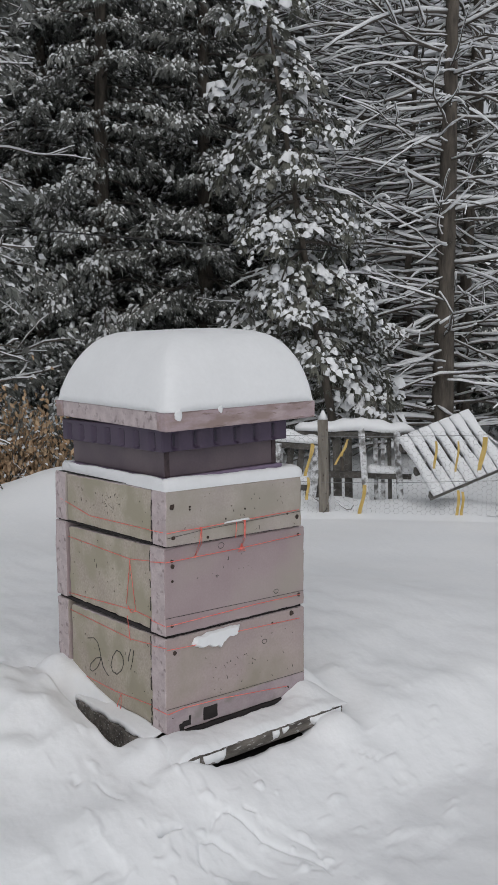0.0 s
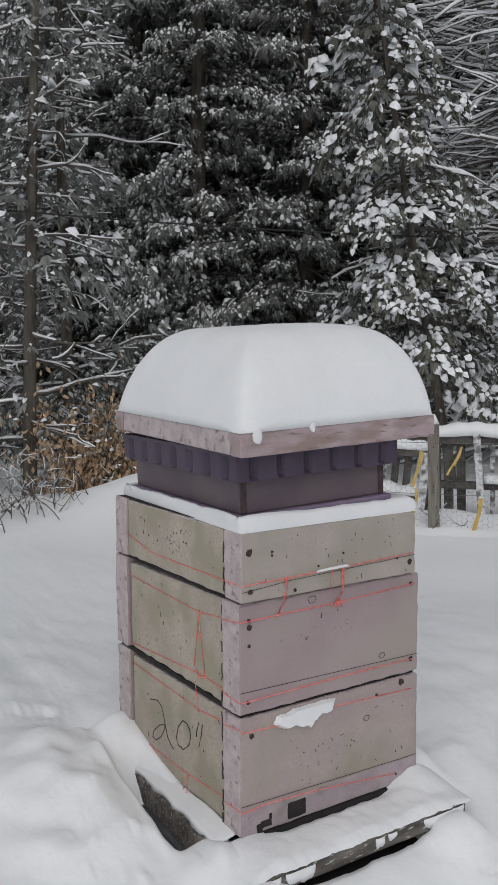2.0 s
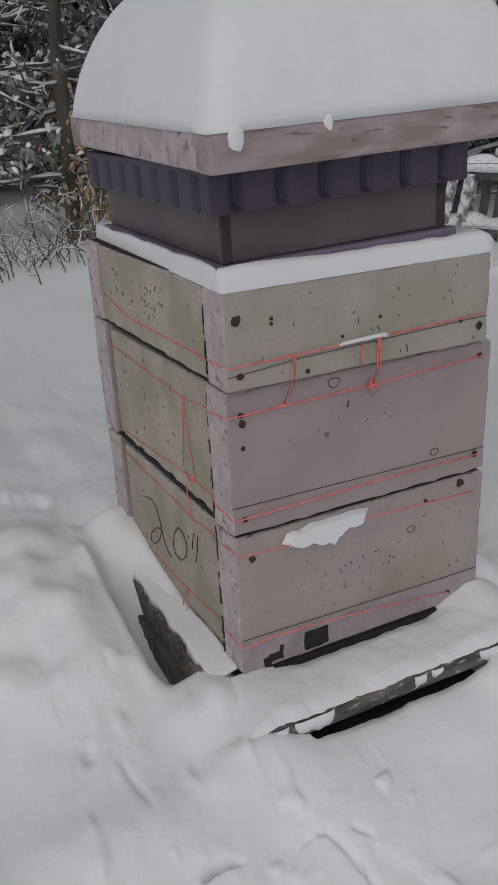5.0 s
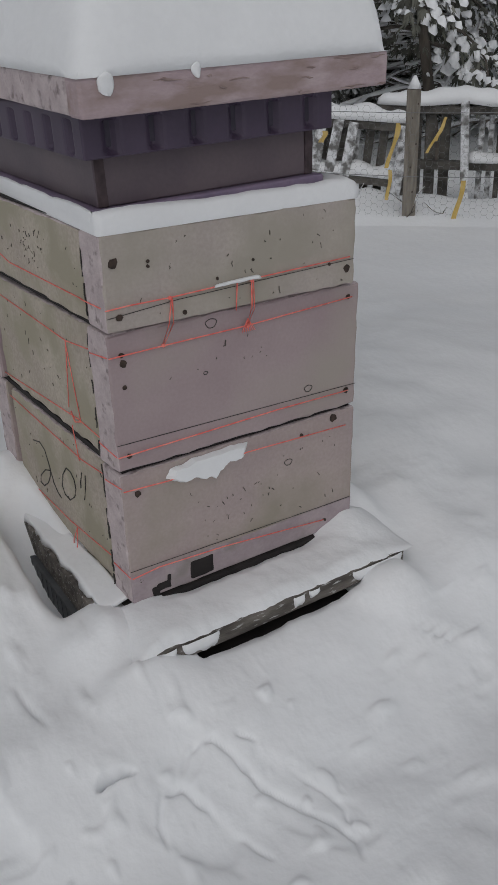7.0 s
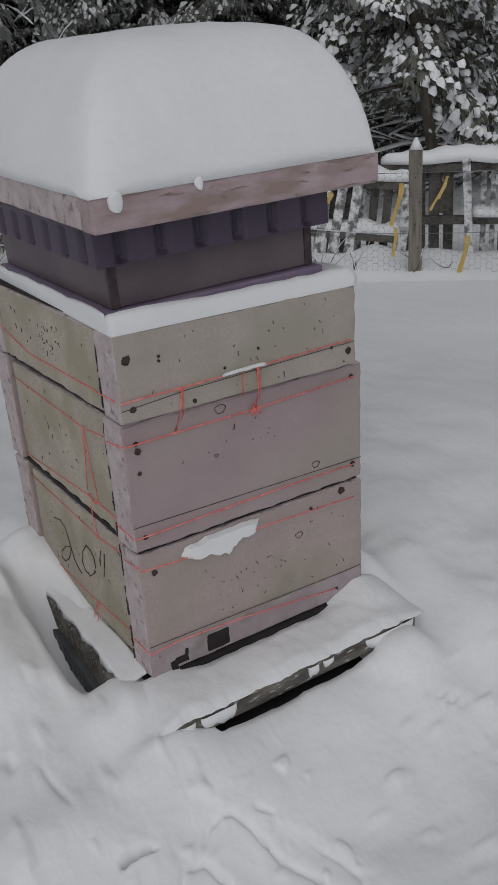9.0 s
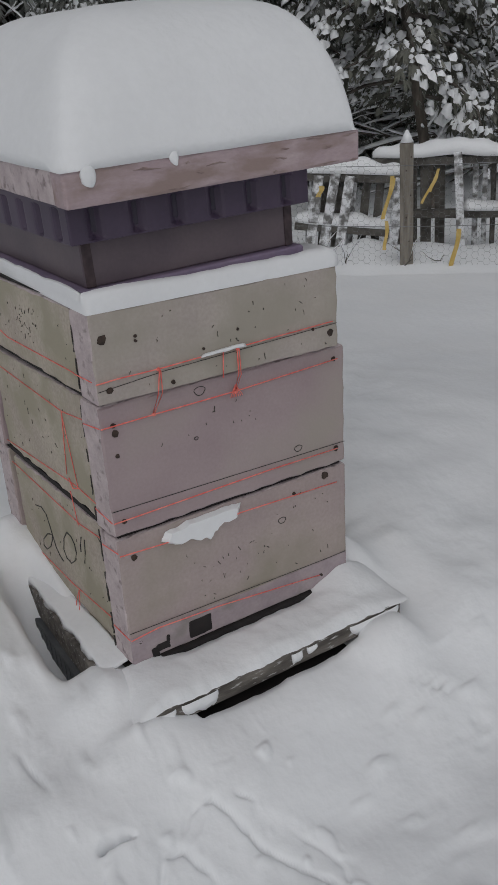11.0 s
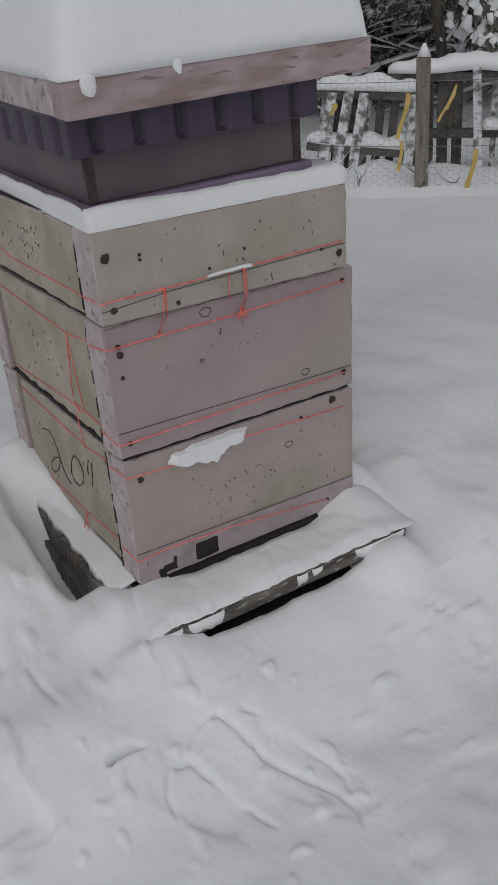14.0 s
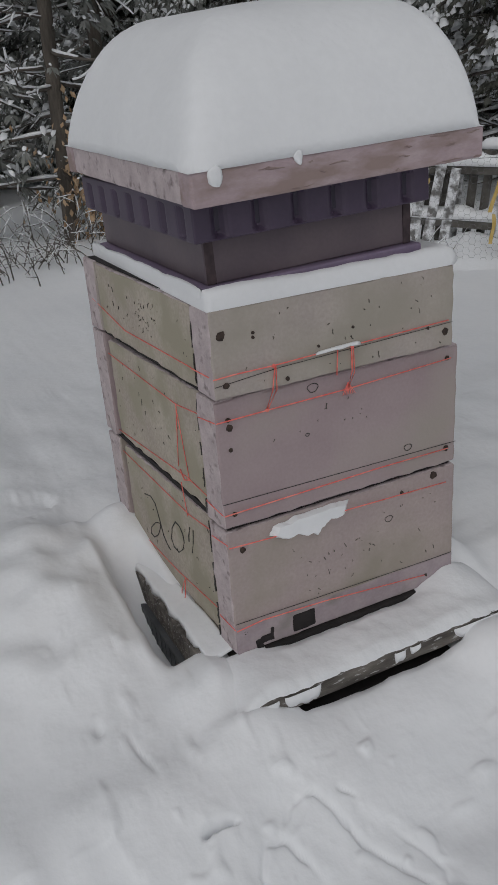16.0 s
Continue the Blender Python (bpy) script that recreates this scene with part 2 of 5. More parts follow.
# ---- the snow-covered ground ----
def snow_height(x, y):
    d = math.hypot(x - 0.27, y - 0.3)
    base = -0.20 + 0.17 * soft(-2.4, 1.8, y)
    if d < 4:
        trodden = -0.20 + 0.02 * soft(-0.7, -0.35, y) + 0.112 * soft(-0.46, -0.145, y + 0.03 * lumps(x, y, 0.2, 3)) + 0.085 * soft(-0.12, 0.5, y)
        base += (trodden - base) * soft(2.1, 0.75, d)
        under = soft(0.06, 0.11, x + 0.02 * lumps(x, y, 0.04, 2)) * soft(0.47, 0.42, x) * soft(-0.138, -0.122, y + 0.012 * lumps(x, y, 0.05, 8))
        base -= 0.12 * under * soft(0.6, 0.4, y)
        base += 0.05 * soft(0.58, 0.75, x) * soft(-0.5, 0.0, y) * soft(2.5, 1.0, d)
        base += 0.03 * soft(-0.11, -0.27, x) * soft(-0.30, 0.20, y) * soft(2.5, 1.0, d)
        base += (0.022 + 0.012 * lumps(x, y, 0.07, 3)) * math.exp(-(((x + 0.055) / 0.088) ** 4 + ((y + 0.075) / 0.095) ** 4))
        base -= 0.135 * math.exp(-(((x + 0.074 + 0.008 * lumps(x, y, 0.05, 4)) / 0.045) ** 4 + ((y - 0.285 + 0.012 * lumps(x, y, 0.06, 7)) / 0.165) ** 4))
        base += (0.036 + 0.014 * lumps(x, y, 0.06, 5)) * math.exp(-(((x + 0.055) / 0.08) ** 2 + ((y - 0.01) / 0.085) ** 4))
        base += (0.042 + 0.022 * lumps(x, y, 0.09, 12)) * soft(-0.10, -0.15, x) * soft(-0.02, 0.16, y) * soft(0.75, 0.5, y) * soft(-0.6, -0.25, x)
        base -= 0.05 * math.exp(-(((x + 0.06) / 0.09) ** 2 + ((y - 0.70) / 0.06) ** 2))
        base += 0.065 * math.exp(-(((x + 0.03) / 0.08) ** 2 + ((y - 0.60) / 0.11) ** 2))
        base += (0.085 + 0.03 * lumps(x, y, 0.06, 2)) * math.exp(-(((x - 0.575) / 0.065) ** 2 + ((y - 0.06) / 0.10) ** 2))
        base += 0.012 * math.exp(-(((x - 0.54) / 0.07) ** 2 + ((y + 0.19) / 0.07) ** 2))
        lip = soft(-0.27, -0.15, y) * soft(-0.118, -0.126, y)
        base += lip * (0.018 * soft(0.15, 0.03, x) * soft(-0.16, -0.05, x) + 0.028 * soft(0.40, 0.50, x) * soft(0.60, 0.54, x))
        if -0.45 < x < 0.75 and -0.62 < y < 0.1:
            for line, deep in CREASES:
                off, f = line_gap(x, y, line)
                if off < 0.045:
                    fade = min(1.0, 4 * f + 0.15, 4 * (1 - f) + 0.15) * (0.75 + 0.7 * lumps(x, y, 0.025, deep * 90))
                    off = max(0.0, off + 0.003 * lumps(x, y, 0.018, 5.0))
                    base += fade * deep * (0.14 * math.exp(-((off - 0.018) / 0.013) ** 2) - 1.35 * math.exp(-(off / 0.0042) ** 2))
    base += 0.27 * math.exp(-(((x - 1.75) / 0.68) ** 2 + ((y - 4.05) / 0.62) ** 2))
    near = 1.0 / (1.0 + (d / 2.5) ** 2)
    base += 0.020 * lumps(x, y, 0.45, 1.0) * (0.35 + 0.65 * near) + 0.012 * lumps(x, y, 0.13, 2.0) * near + 0.0035 * lumps(x, y, 0.05, 4.0) * near - 0.006 * abs(lumps(x, y, 0.22, 6.0)) * near
    if -0.7 < x < 1.1 and -0.9 < y < 0.5:
        clod = max(0.0, lumps(x, y, 0.034, 9.0) + 0.7 * lumps(x, y, 0.09, 11.0) - 0.35)
        base += 0.009 * min(1.0, 2.2 * clod) * soft(-0.9, -0.6, y) * soft(0.5, 0.1, y) * soft(-0.7, -0.45, x) * soft(1.1, 0.8, x)
    base += 0.05 * lumps(x, y, 3.5, 5.0) * soft(2.5, 6.0, d)
    base += 0.35 * lumps(x, y, 18.0, 7.0) * soft(14, 40, d)
    for fx, fy, turn, long, wide, deep in PRINTS:
        a, c = x - fx, y - fy
        if abs(a) < 0.45 and abs(c) < 0.45:
            u = (a * math.cos(turn) + c * math.sin(turn)) / long
            w = (-a * math.sin(turn) + c * math.cos(turn)) / wide
            r = math.sqrt(u * u + w * w) * (1 + 0.30 * lumps(x, y, 0.06, fx) + 0.12 * lumps(x, y, 0.02, fx))
            deep *= 0.6
            base += 0.12 * deep * math.exp(-((r - 1.25) / 0.25) ** 2) - deep * (0.75 + 0.5 * u) * math.exp(-min(40.0, r ** 9))
    return base


def line_gap(x, y, line):
    """Distance to a bent line, and how far along it the nearest point lies (0 to 1)."""
    best, at = 9.0, 0.0
    n = len(line) - 1
    for k in range(n):
        (ax, ay), (bx, by) = line[k], line[k + 1]
        dx, dy = bx - ax, by - ay
        t = min(1.0, max(0.0, ((x - ax) * dx + (y - ay) * dy) / (dx * dx + dy * dy)))
        g = math.hypot(x - ax - t * dx, y - ay - t * dy)
        if g < best:
            best, at = g, (k + t) / n
    return best, at


# crisp creases where boots broke the crust: a bent line and its depth
CREASES = [
    ([(-0.065, -0.302), (-0.042, -0.28), (-0.012, -0.27)], 0.007),
    ([(-0.023, -0.27), (0.009, -0.282), (0.031, -0.325), (0.045, -0.372), (0.085, -0.423), (0.117, -0.474), (0.131, -0.517), (0.12, -0.545)], 0.013),
    ([(0.105, -0.372), (0.137, -0.418), (0.149, -0.464), (0.135, -0.512)], 0.005),
    ([(-0.133, -0.385), (-0.131, -0.348), (-0.105, -0.312), (-0.071, -0.317), (-0.06, -0.34), (-0.043, -0.388)], 0.011),
    ([(-0.196, -0.272), (-0.163, -0.266), (-0.133, -0.270)], 0.045),
    ([(-0.31, -0.012), (-0.249, -0.03)], 0.018),
    ([(-0.243, -0.057), (-0.236, -0.10), (-0.225, -0.147)], 0.010),
    ([(-0.027, -0.418), (0.001, -0.476)], 0.008),
    ([(0.045, -0.29), (0.075, -0.315)], 0.007),
    ([(0.49, -0.252), (0.545, -0.31), (0.562, -0.40)], 0.012),
    ([(0.50, -0.36), (0.53, -0.42)], 0.008),
]
# boot prints in the trodden snow: place, turn, half length, half width, depth
PRINTS = [
    (-0.09, -0.37, -1.2, 0.10, 0.045, 0.012), (0.095, -0.43, -1.0, 0.12, 0.05, 0.010), (-0.06, -0.285, 0.5, 0.07, 0.03, 0.010),
    (-0.40, -0.22, -0.9, 0.11, 0.045, 0.014), (-0.46, -0.34, 1.2, 0.11, 0.05, 0.014), (-0.24, -0.62, 0.9, 0.13, 0.055, 0.020), (0.36, -0.60, -0.5, 0.13, 0.055, 0.014),
    (0.85, -0.55, 0.4, 0.14, 0.05, 0.016), (-0.7, -0.70, 1.0, 0.14, 0.06, 0.02),
    (0.10, -0.78, 1.1, 0.14, 0.055, 0.02), (-0.62, -1.3, 0.9, 0.15, 0.06, 0.03), (-0.35, -1.15, 0.9, 0.15, 0.06, 0.03),
    (0.78, 0.62, 0.9, 0.12, 0.055, 0.022), (0.95, 0.82, 0.6, 0.10, 0.05, 0.016), (1.25, 0.80, 0.75, 0.22, 0.035, 0.014), (1.5, 0.90, 0.6, 0.22, 0.035, 0.014),
    (1.75, 1.12, 0.6, 0.24, 0.035, 0.014), (2.05, 1.22, 0.5, 0.22, 0.04, 0.014), (-0.28, 0.80, 0.3, 0.12, 0.08, 0.035), (-0.55, 0.55, 0.6, 0.12, 0.06, 0.02),
    (-0.9, 1.3, 0.5, 0.25, 0.05, 0.02), (-0.45, 1.55, 0.45, 0.25, 0.05, 0.02), (0.05, 1.75, 0.4, 0.25, 0.05, 0.02),
]


def grid_lines(dense, fine, far):
    xs = [*np.arange(dense[0], fine[0], 0.0155), *np.arange(fine[0], fine[1], 0.0036), *np.arange(fine[1], dense[1], 0.0155)]
    step, x = 0.014, dense[1]
    while x < far:
        xs.append(x)
        step *= 1.07
        x += step
    xs.append(far)
    step, x = 0.014, dense[0]
    while x > -far:
        step *= 1.07
        x -= step
        xs.insert(0, x)
    return xs


def build_ground():
    xs, ys = grid_lines((-0.95, 1.0), (-0.33, 0.17), 600.0), grid_lines((-0.95, 0.70), (-0.56, -0.22), 600.0)
    verts = [(x, y, snow_height(x, y)) for y in ys for x in xs]
    w = len(xs)
    faces = [(j * w + i, j * w + i + 1, (j + 1) * w + i + 1, (j + 1) * w + i) for j in range(len(ys) - 1) for i in range(w - 1)]
    ob = part_data("ground", verts, faces, SNOW, smooth=True)
    tagged(ob, "deep trodden snow with boot prints, covering the ground", "snow", kind="structure")


build_ground()


# ---- the hive ----
def hive_box(label, lo, hi, front, side, edge, screws, seed, gap, recess=0.009):
    """A box of four thick boards: front and back boards lap the ends of the side boards."""
    box = thing("hive_box", label, "hive box", (lo[0], lo[1], lo[2]), group="stacked hive boxes")
    w, d, h = hi[0] - lo[0], hi[1] - lo[1], hi[2] - lo[2]
    t = 0.07

    def board(name, a, z, face, axis, s, lab=""):
        bm = slab(a, z, 0.022, 0.0036, 0.005, s)
        for f in bm.faces:
            f.material_index = 0 if abs(f.normal[axis]) > 0.8 else 1
        return part(name, bm, (face, edge), box, lab)

    board("front_board", (0, 0, 0), (w, t, h), front, 1, seed)
    board("back_board", (0, d - t, 0), (w, d, h), front, 1, seed + 3)
    left = board("side_board", (recess, t + 0.005, 0.003), (t, d - t - 0.006, h - 0.003), side, 0, seed + 5)
    for v in left.data.vertices:
        if v.co.z > h * 0.5:
            v.co.z -= (recess - 0.002) * 1.8 * v.co.y / d
    board("side_board", (w - t, t + 0.002, 0.001), (w - 0.005, d - t - 0.002, h - 0.002), side, 0, seed + 7)
    # dark core added so that no light passes through the box
    part("inner_wall", slab((t + 0.004, t + 0.004, 0.004), (w - t - 0.004, d - t - 0.004, h + 0.012), 0, 0, 0), DARK, box, "dark core added to block light behind the boards")
    # near-black filler puts the shade between two boxes into the colour
    part("gasket", slab((0.009, 0.009, h - 0.001), (w - 0.009, d - 0.009, h + gap), 0, 0, 0), DARK, box, "near-black filler for the shade between the boxes")
    for x, z, r in screws:
        bm = bmesh.new()
        bmesh.ops.create_circle(bm, cap_ends=True, radius=r, segments=9, matrix=Matrix.Translation((x - lo[0], -0.0016, z - lo[2])) @ pose(0, 0, 0, 90, 0, 0))
        for v in bm.verts:
            v.co += noise.noise_vector(v.co * 300) * r * 0.35
        ring = [e for e in bm.edges]
        ext = bmesh.ops.extrude_edge_only(bm, edges=ring)
        for v in ext["geom"]:
            if isinstance(v, bmesh.types.BMVert):
                v.co.y += 0.004
        part("screw", bm, STEEL, box)
    return box


BOTTOM = ((0.008, 0.006, -0.012), (0.535, 0.625, 0.264))
MIDDLE = ((0.005, 0.0, 0.2745), (0.528, 0.622, 0.525))
TOP = ((0.003, -0.014, 0.531), (0.503, 0.612, 0.687))
box_low = hive_box("lowest hive box of worn taupe boards with mauve edges", *BOTTOM, TAUPE, ALGAE, PINK,
    [(0.039, 0.221, 0.006), (0.479, 0.252, 0.008), (0.03, 0.035, 0.004), (0.460, 0.015, 0.007), (0.40, 0.235, 0.004)], 1.0, 0.010)
box_mid = hive_box("middle hive box with a dull mauve front and algae-tinted sides", *MIDDLE, MAUVE, ALGAE, PINK,
    [(0.027, 0.303, 0.005), (0.504, 0.308, 0.006), (0.029, 0.487, 0.005), (0.031, 0.472, 0.0065), (0.501, 0.501, 0.005), (0.03, 0.43, 0.004)], 11.0, 0.0055)
box_top = hive_box("shallow upper hive box of weathered beige foam boards", *TOP, BEIGE, ALGAE, PINK,
    [(0.023, 0.642, 0.008), (0.026, 0.555, 0.006), (0.484, 0.561, 0.007), (0.082, 0.637, 0.003), (0.082, 0.629, 0.003), (0.143, 0.542, 0.004), (0.208, 0.588, 0.003), (0.279, 0.609, 0.003), (0.443, 0.575, 0.003)], 21.0, 0.0008, 0.002)


def flute(v, count, length, first):
    """Depth of the rounded upright grooves along a band."""
    step = (length - 2 * first) / (count - 1)
    off = (v - first + step / 2) % step - step / 2
    return 0.013 * math.exp(-(off / 0.0105) ** 2) if first - step / 2 < v < length - first + step / 2 else 0.0


def purple_box():
    x0, y0, x1, y1, z0 = 0.024, 0.022, 0.432, 0.565, 0.688
    box = thing("wooden_super", "dark purple wooden hive box with a grooved upper band", "hive box", (x0, y0, z0), ry=-1.7)
    w, d = x1 - x0, y1 - y0
    part("ledge", slab((-0.013, -0.015, -0.004), (w + 0.012, d + 0.012, 0.03), 0.05, 0.001, 0.003, 4), LILAC, box, "lilac-painted ledge")
    part("body", slab((0, 0, 0.031), (w, d, 0.105), 0.05, 0.0008, 0.003, 5), PURPLE, box)
    for a in (0.002, w - 0.018):
        part("corner_strip", slab((a, -0.002, 0.031), (a + 0.016, 0.004, 0.106), 0.012, 0.0012, 0.001, a), WORN_STRIP, box, "dark rubbed corner strip")
    (ax, ay), (bx, by) = (-0.026, -0.036), (w + 0.014, d + 0.018)
    bm = slab((ax, ay, 0.1065), (bx, by, 0.172), 0.005, 0.0, 0.003, 6)
    for v in bm.verts:
        if v.co.z < 0.1615:
            if v.co.y < ay + 0.004:
                v.co.y += flute(v.co.x - ax, 6, bx - ax, 0.045) * soft(0.1065, 0.116, v.co.z)
            if v.co.x < ax + 0.004:
                v.co.x += flute(v.co.y - ay, 7, by - ay, 0.05) * soft(0.1065, 0.116, v.co.z)
    band = part("band", bm, PURPLE_BAND, box)
    # inlays at the groove bottoms put their shade into the colour
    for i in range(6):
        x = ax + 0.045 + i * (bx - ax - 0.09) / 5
        part("groove_lining", slab((x - 0.005, ay + 0.0105, 0.120), (x + 0.005, ay + 0.016, 0.160), 0, 0, 0.002), GROOVE_SHADE, band)
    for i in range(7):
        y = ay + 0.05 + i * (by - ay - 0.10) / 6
        part("groove_lining", slab((ax + 0.0105, y - 0.005, 0.120), (ax + 0.016, y + 0.005, 0.160), 0, 0, 0.002), GROOVE_SHADE, band)


purple_box()


ROOF = ((0, 0, 0), (0.550, 0.630, 0.053))
LID_POSE = (-0.021, -0.057, 0.852)
LID_TILT = dict(rx=1.8, ry=-1.9, rz=1.0)


def hive_lid():
    lid = thing("telescoping_cover", "chalky pink hive lid with chipped edges under deep snow", "hive cover", LID_POSE, **LID_TILT)
    w, d, h = (ROOF[1][i] - ROOF[0][i] for i in range(3))
    part("front_rim", slab((0, 0, 0), (w, 0.045, h), 0.03, 0.003, 0.005, 31), LID_PINK, lid)
    part("back_rim", slab((0, d - 0.045, 0), (w, d, h), 0.03, 0.003, 0.005, 33), LID_PINK, lid)
    part("side_rim", slab((0.001, 0.046, 0.001), (0.045, d - 0.046, h - 0.001), 0.03, 0.003, 0.005, 35), PINK, lid)
    part("side_rim", slab((w - 0.045, 0.046, 0.001), (w - 0.001, d - 0.046, h - 0.001), 0.03, 0.003, 0.005, 37), PINK, lid)
    part("panel", slab((0.046, 0.046, 0.012), (w - 0.046, d - 0.046, h - 0.002), 0.2, 0, 0), LID_PINK, lid)


hive_lid()


def rim_chips():
    """Chipped paint and dirt lines along the front rim of the cover."""
    rng = random.Random(4)
    lid = bpy.data.objects["telescoping_cover"]
    w = ROOF[1][0]
    for k in range(15):
        x = rng.uniform(0.10, w - 0.02)
        z = rng.choice((rng.uniform(0.040, 0.049), rng.uniform(0.003, 0.012), rng.uniform(0.01, 0.045)))
        n = rng.uniform(0.008, 0.05)
        pts = [(min(w - 0.005, x + n * t), -0.0006, z + rng.uniform(-0.0015, 0.0015)) for t in (0, 0.33, 0.66, 1.0)]
        v, f = tube(pts, [0.0004, rng.uniform(0.0008, 0.0022), rng.uniform(0.0008, 0.0018), 0.0004], 5)
        part_data("paint_chip", v, f, CHIP, lid)


rim_chips()
CAP = 0.215


def snow_cap():
    """Deep snow on the lid, steep at the sides and rounded on top."""
    nx, ny = 56, 60
    (x0, y0, _), (x1, y1, z) = ROOF
    verts, faces = [], []

    def shape(u, v):
        u = u ** 1.9 if u > 0 else u
        v = v ** 1.3 if v > 0 else v
        r = (abs(u) ** 14 + abs(v) ** 14) ** (1 / 14) * 0.990
        return max(0.0, 1 - r ** (4.6 - 0.9 * soft(-0.3, -0.9, u))) ** 0.78

    for j in range(ny + 1):
        for i in range(nx + 1):
            u = math.sin((2 * i / nx - 1) * math.pi / 2)
            v = math.sin((2 * j / ny - 1) * math.pi / 2)
            x, y = (x0 + x1) / 2 + u * (x1 - x0 + 0.004) / 2, (y0 + y1) / 2 + v * (y1 - y0 + 0.004) / 2
            hgt = CAP * shape(u, v) * (0.93 + 0.05 * math.cos(1.5 * u) * math.cos(1.5 * v) + 0.02)
            hgt *= 1 + 0.03 * lumps(x, y, 0.25, 9) + 0.012 * lumps(x, y, 0.09, 4) + 0.006 * lumps(x, y, 0.04, 2)
            if i in (0, nx) or j in (0, ny):
                hgt = 0.0
            edge = 0.003 * lumps(x * 1.0, y * 1.0, 0.11, 6)
            verts.append((x + edge * u, y + edge * v, z - 0.001 + hgt + 0.006 * (1 - max(abs(u), abs(v)) ** 8)))
    w = nx + 1
    for j in range(ny):
        for i in range(nx):
            faces.append((j * w + i, j * w + i + 1, (j + 1) * w + i + 1, (j + 1) * w + i))
    rim = [i for i in range(w)] + [j * w + nx for j in range(1, ny + 1)] + [ny * w + i for i in range(nx - 1, -1, -1)] + [j * w for j in range(ny - 1, 0, -1)]
    faces.append(tuple(reversed(rim)))
    ob = part_data("roof_snow", verts, faces, SNOW_SOFT, smooth=True)
    ob.matrix_world = pose(*LID_POSE, LID_TILT["rx"], LID_TILT["ry"], LID_TILT["rz"])
    tagged(ob, "thick rounded cap of fresh snow lying on the lid", "snow")
    for x, r, drop in ((0.040, 0.013, 0.016), (0.183, 0.009, 0.009)):
        bm = bmesh.new()
        bmesh.ops.create_uvsphere(bm, u_segments=10, v_segments=8, radius=r)
        for v in bm.verts:
            v.co = Vector((v.co.x, v.co.y * 0.35, v.co.z * 1.1)) + noise.noise_vector(v.co * 90 + Vector((x, 0, 0))) * 0.004
            v.co += Vector((x, y0 - 0.001, z - drop + 0.006))
        clot = part("snow_clot", bm, SNOW_SOFT)
        clot.data.shade_smooth()
        clot.matrix_world = pose(*LID_POSE, LID_TILT["rx"], LID_TILT["ry"], LID_TILT["rz"])
        tagged(clot, "small clot of snow stuck to the lid rim", "snow")


snow_cap()


def snow_ledge():
    """The rim of snow on the upper box, round the purple box."""
    (x0, y0, _), (x1, y1, z) = TOP
    ix0, iy0, ix1, iy1 = 0.002, 0.006, 0.440, 0.555
    n = 40
    prof = [(0.0, -0.002), (-0.05, 0.004), (-0.03, 0.016), (0.10, 0.026), (0.35, 0.034), (0.7, 0.028), (1.0, 0.016)]
    verts, faces = [], []
    loop_out, loop_in = [], []
    for k in range(4 * n):
        s, q = divmod(k, n)
        f = q / n
        ends = [((x0, y0), (x1, y0)), ((x1, y0), (x1, y1)), ((x1, y1), (x0, y1)), ((x0, y1), (x0, y0))][s]
        inn = [((ix0, iy0), (ix1, iy0)), ((ix1, iy0), (ix1, iy1)), ((ix1, iy1), (ix0, iy1)), ((ix0, iy1), (ix0, iy0))][s]
        loop_out.append(Vector((ends[0][0] + (ends[1][0] - ends[0][0]) * f, ends[0][1] + (ends[1][1] - ends[0][1]) * f)))
        loop_in.append(Vector((inn[0][0] + (inn[1][0] - inn[0][0]) * f, inn[0][1] + (inn[1][1] - inn[0][1]) * f)))
    for k in range(4 * n):
        for r, hgt in prof:
            p = loop_out[k] + (loop_in[k] - loop_out[k]) * r
            b = 1 + 0.22 * lumps(p.x, p.y, 0.14, 3) + 0.07 * lumps(p.x, p.y, 0.03, 8)
            verts.append((p.x, p.y, z + hgt * b))
    m, total = len(prof), 4 * n
    for k in range(total):
        k2 = (k + 1) % total
        for r in range(m - 1):
            faces.append((k * m + r, k2 * m + r, k2 * m + r + 1, k * m + r + 1))
    ob = part_data("snow_ledge", verts, faces, SNOW_SOFT, smooth=True)
    tagged(ob, "rim of snow lying on the upper hive box", "snow")


snow_ledge()


def pallet_base():
    base = thing("hive_stand", "old grey plank hive stand half buried in snow", "hive stand", (0, 0, 0))
    for i in range(6):
        y = -0.126 + i * 0.128
        part("plank", slab((-0.022 + 0.004 * (i % 2), y, -0.068), (0.576 + (0.0 if i == 0 else 0.004), y + 0.118, -0.034 if i else -0.028), 0.03, 0.0018, 0.004, 40 + i), OLDWOOD, base)
    for x in (0.0, 0.25, 0.50):
        part("runner", slab((x, 0.04, -0.18), (x + 0.04, 0.60, -0.0685), 0.06, 0.003, 0.004, 50 + x), OLDWOOD, base)
    part("side_plank", slab((-0.054, 0.02, -0.094), (-0.029, 0.50, -0.030), 0.03, 0.002, 0.004, 58), OLDWOOD, base)
    tray = part("tray", slab((-0.066, 0.06, -0.150), (-0.046, 0.44, -0.094), 0.05, 0.001, 0.003, 60), GREYPLASTIC, base, "grey ridged plastic tray edge")
    for i in range(12):
        part("tray_rib", slab((-0.0675, 0.09 + i * 0.029, -0.145), (-0.0662, 0.098 + i * 0.029, -0.098), 0, 0, 0.001), GREYPLASTIC, tray)
    # near-black strip in place of the shaded gap below the box
    part("bottom_shim", slab((0.045, -0.004, -0.033), (0.50, 0.04, -0.0125), 0, 0, 0.002), DARK, base, "near-black strip for the shade under the lowest box")


pallet_base()


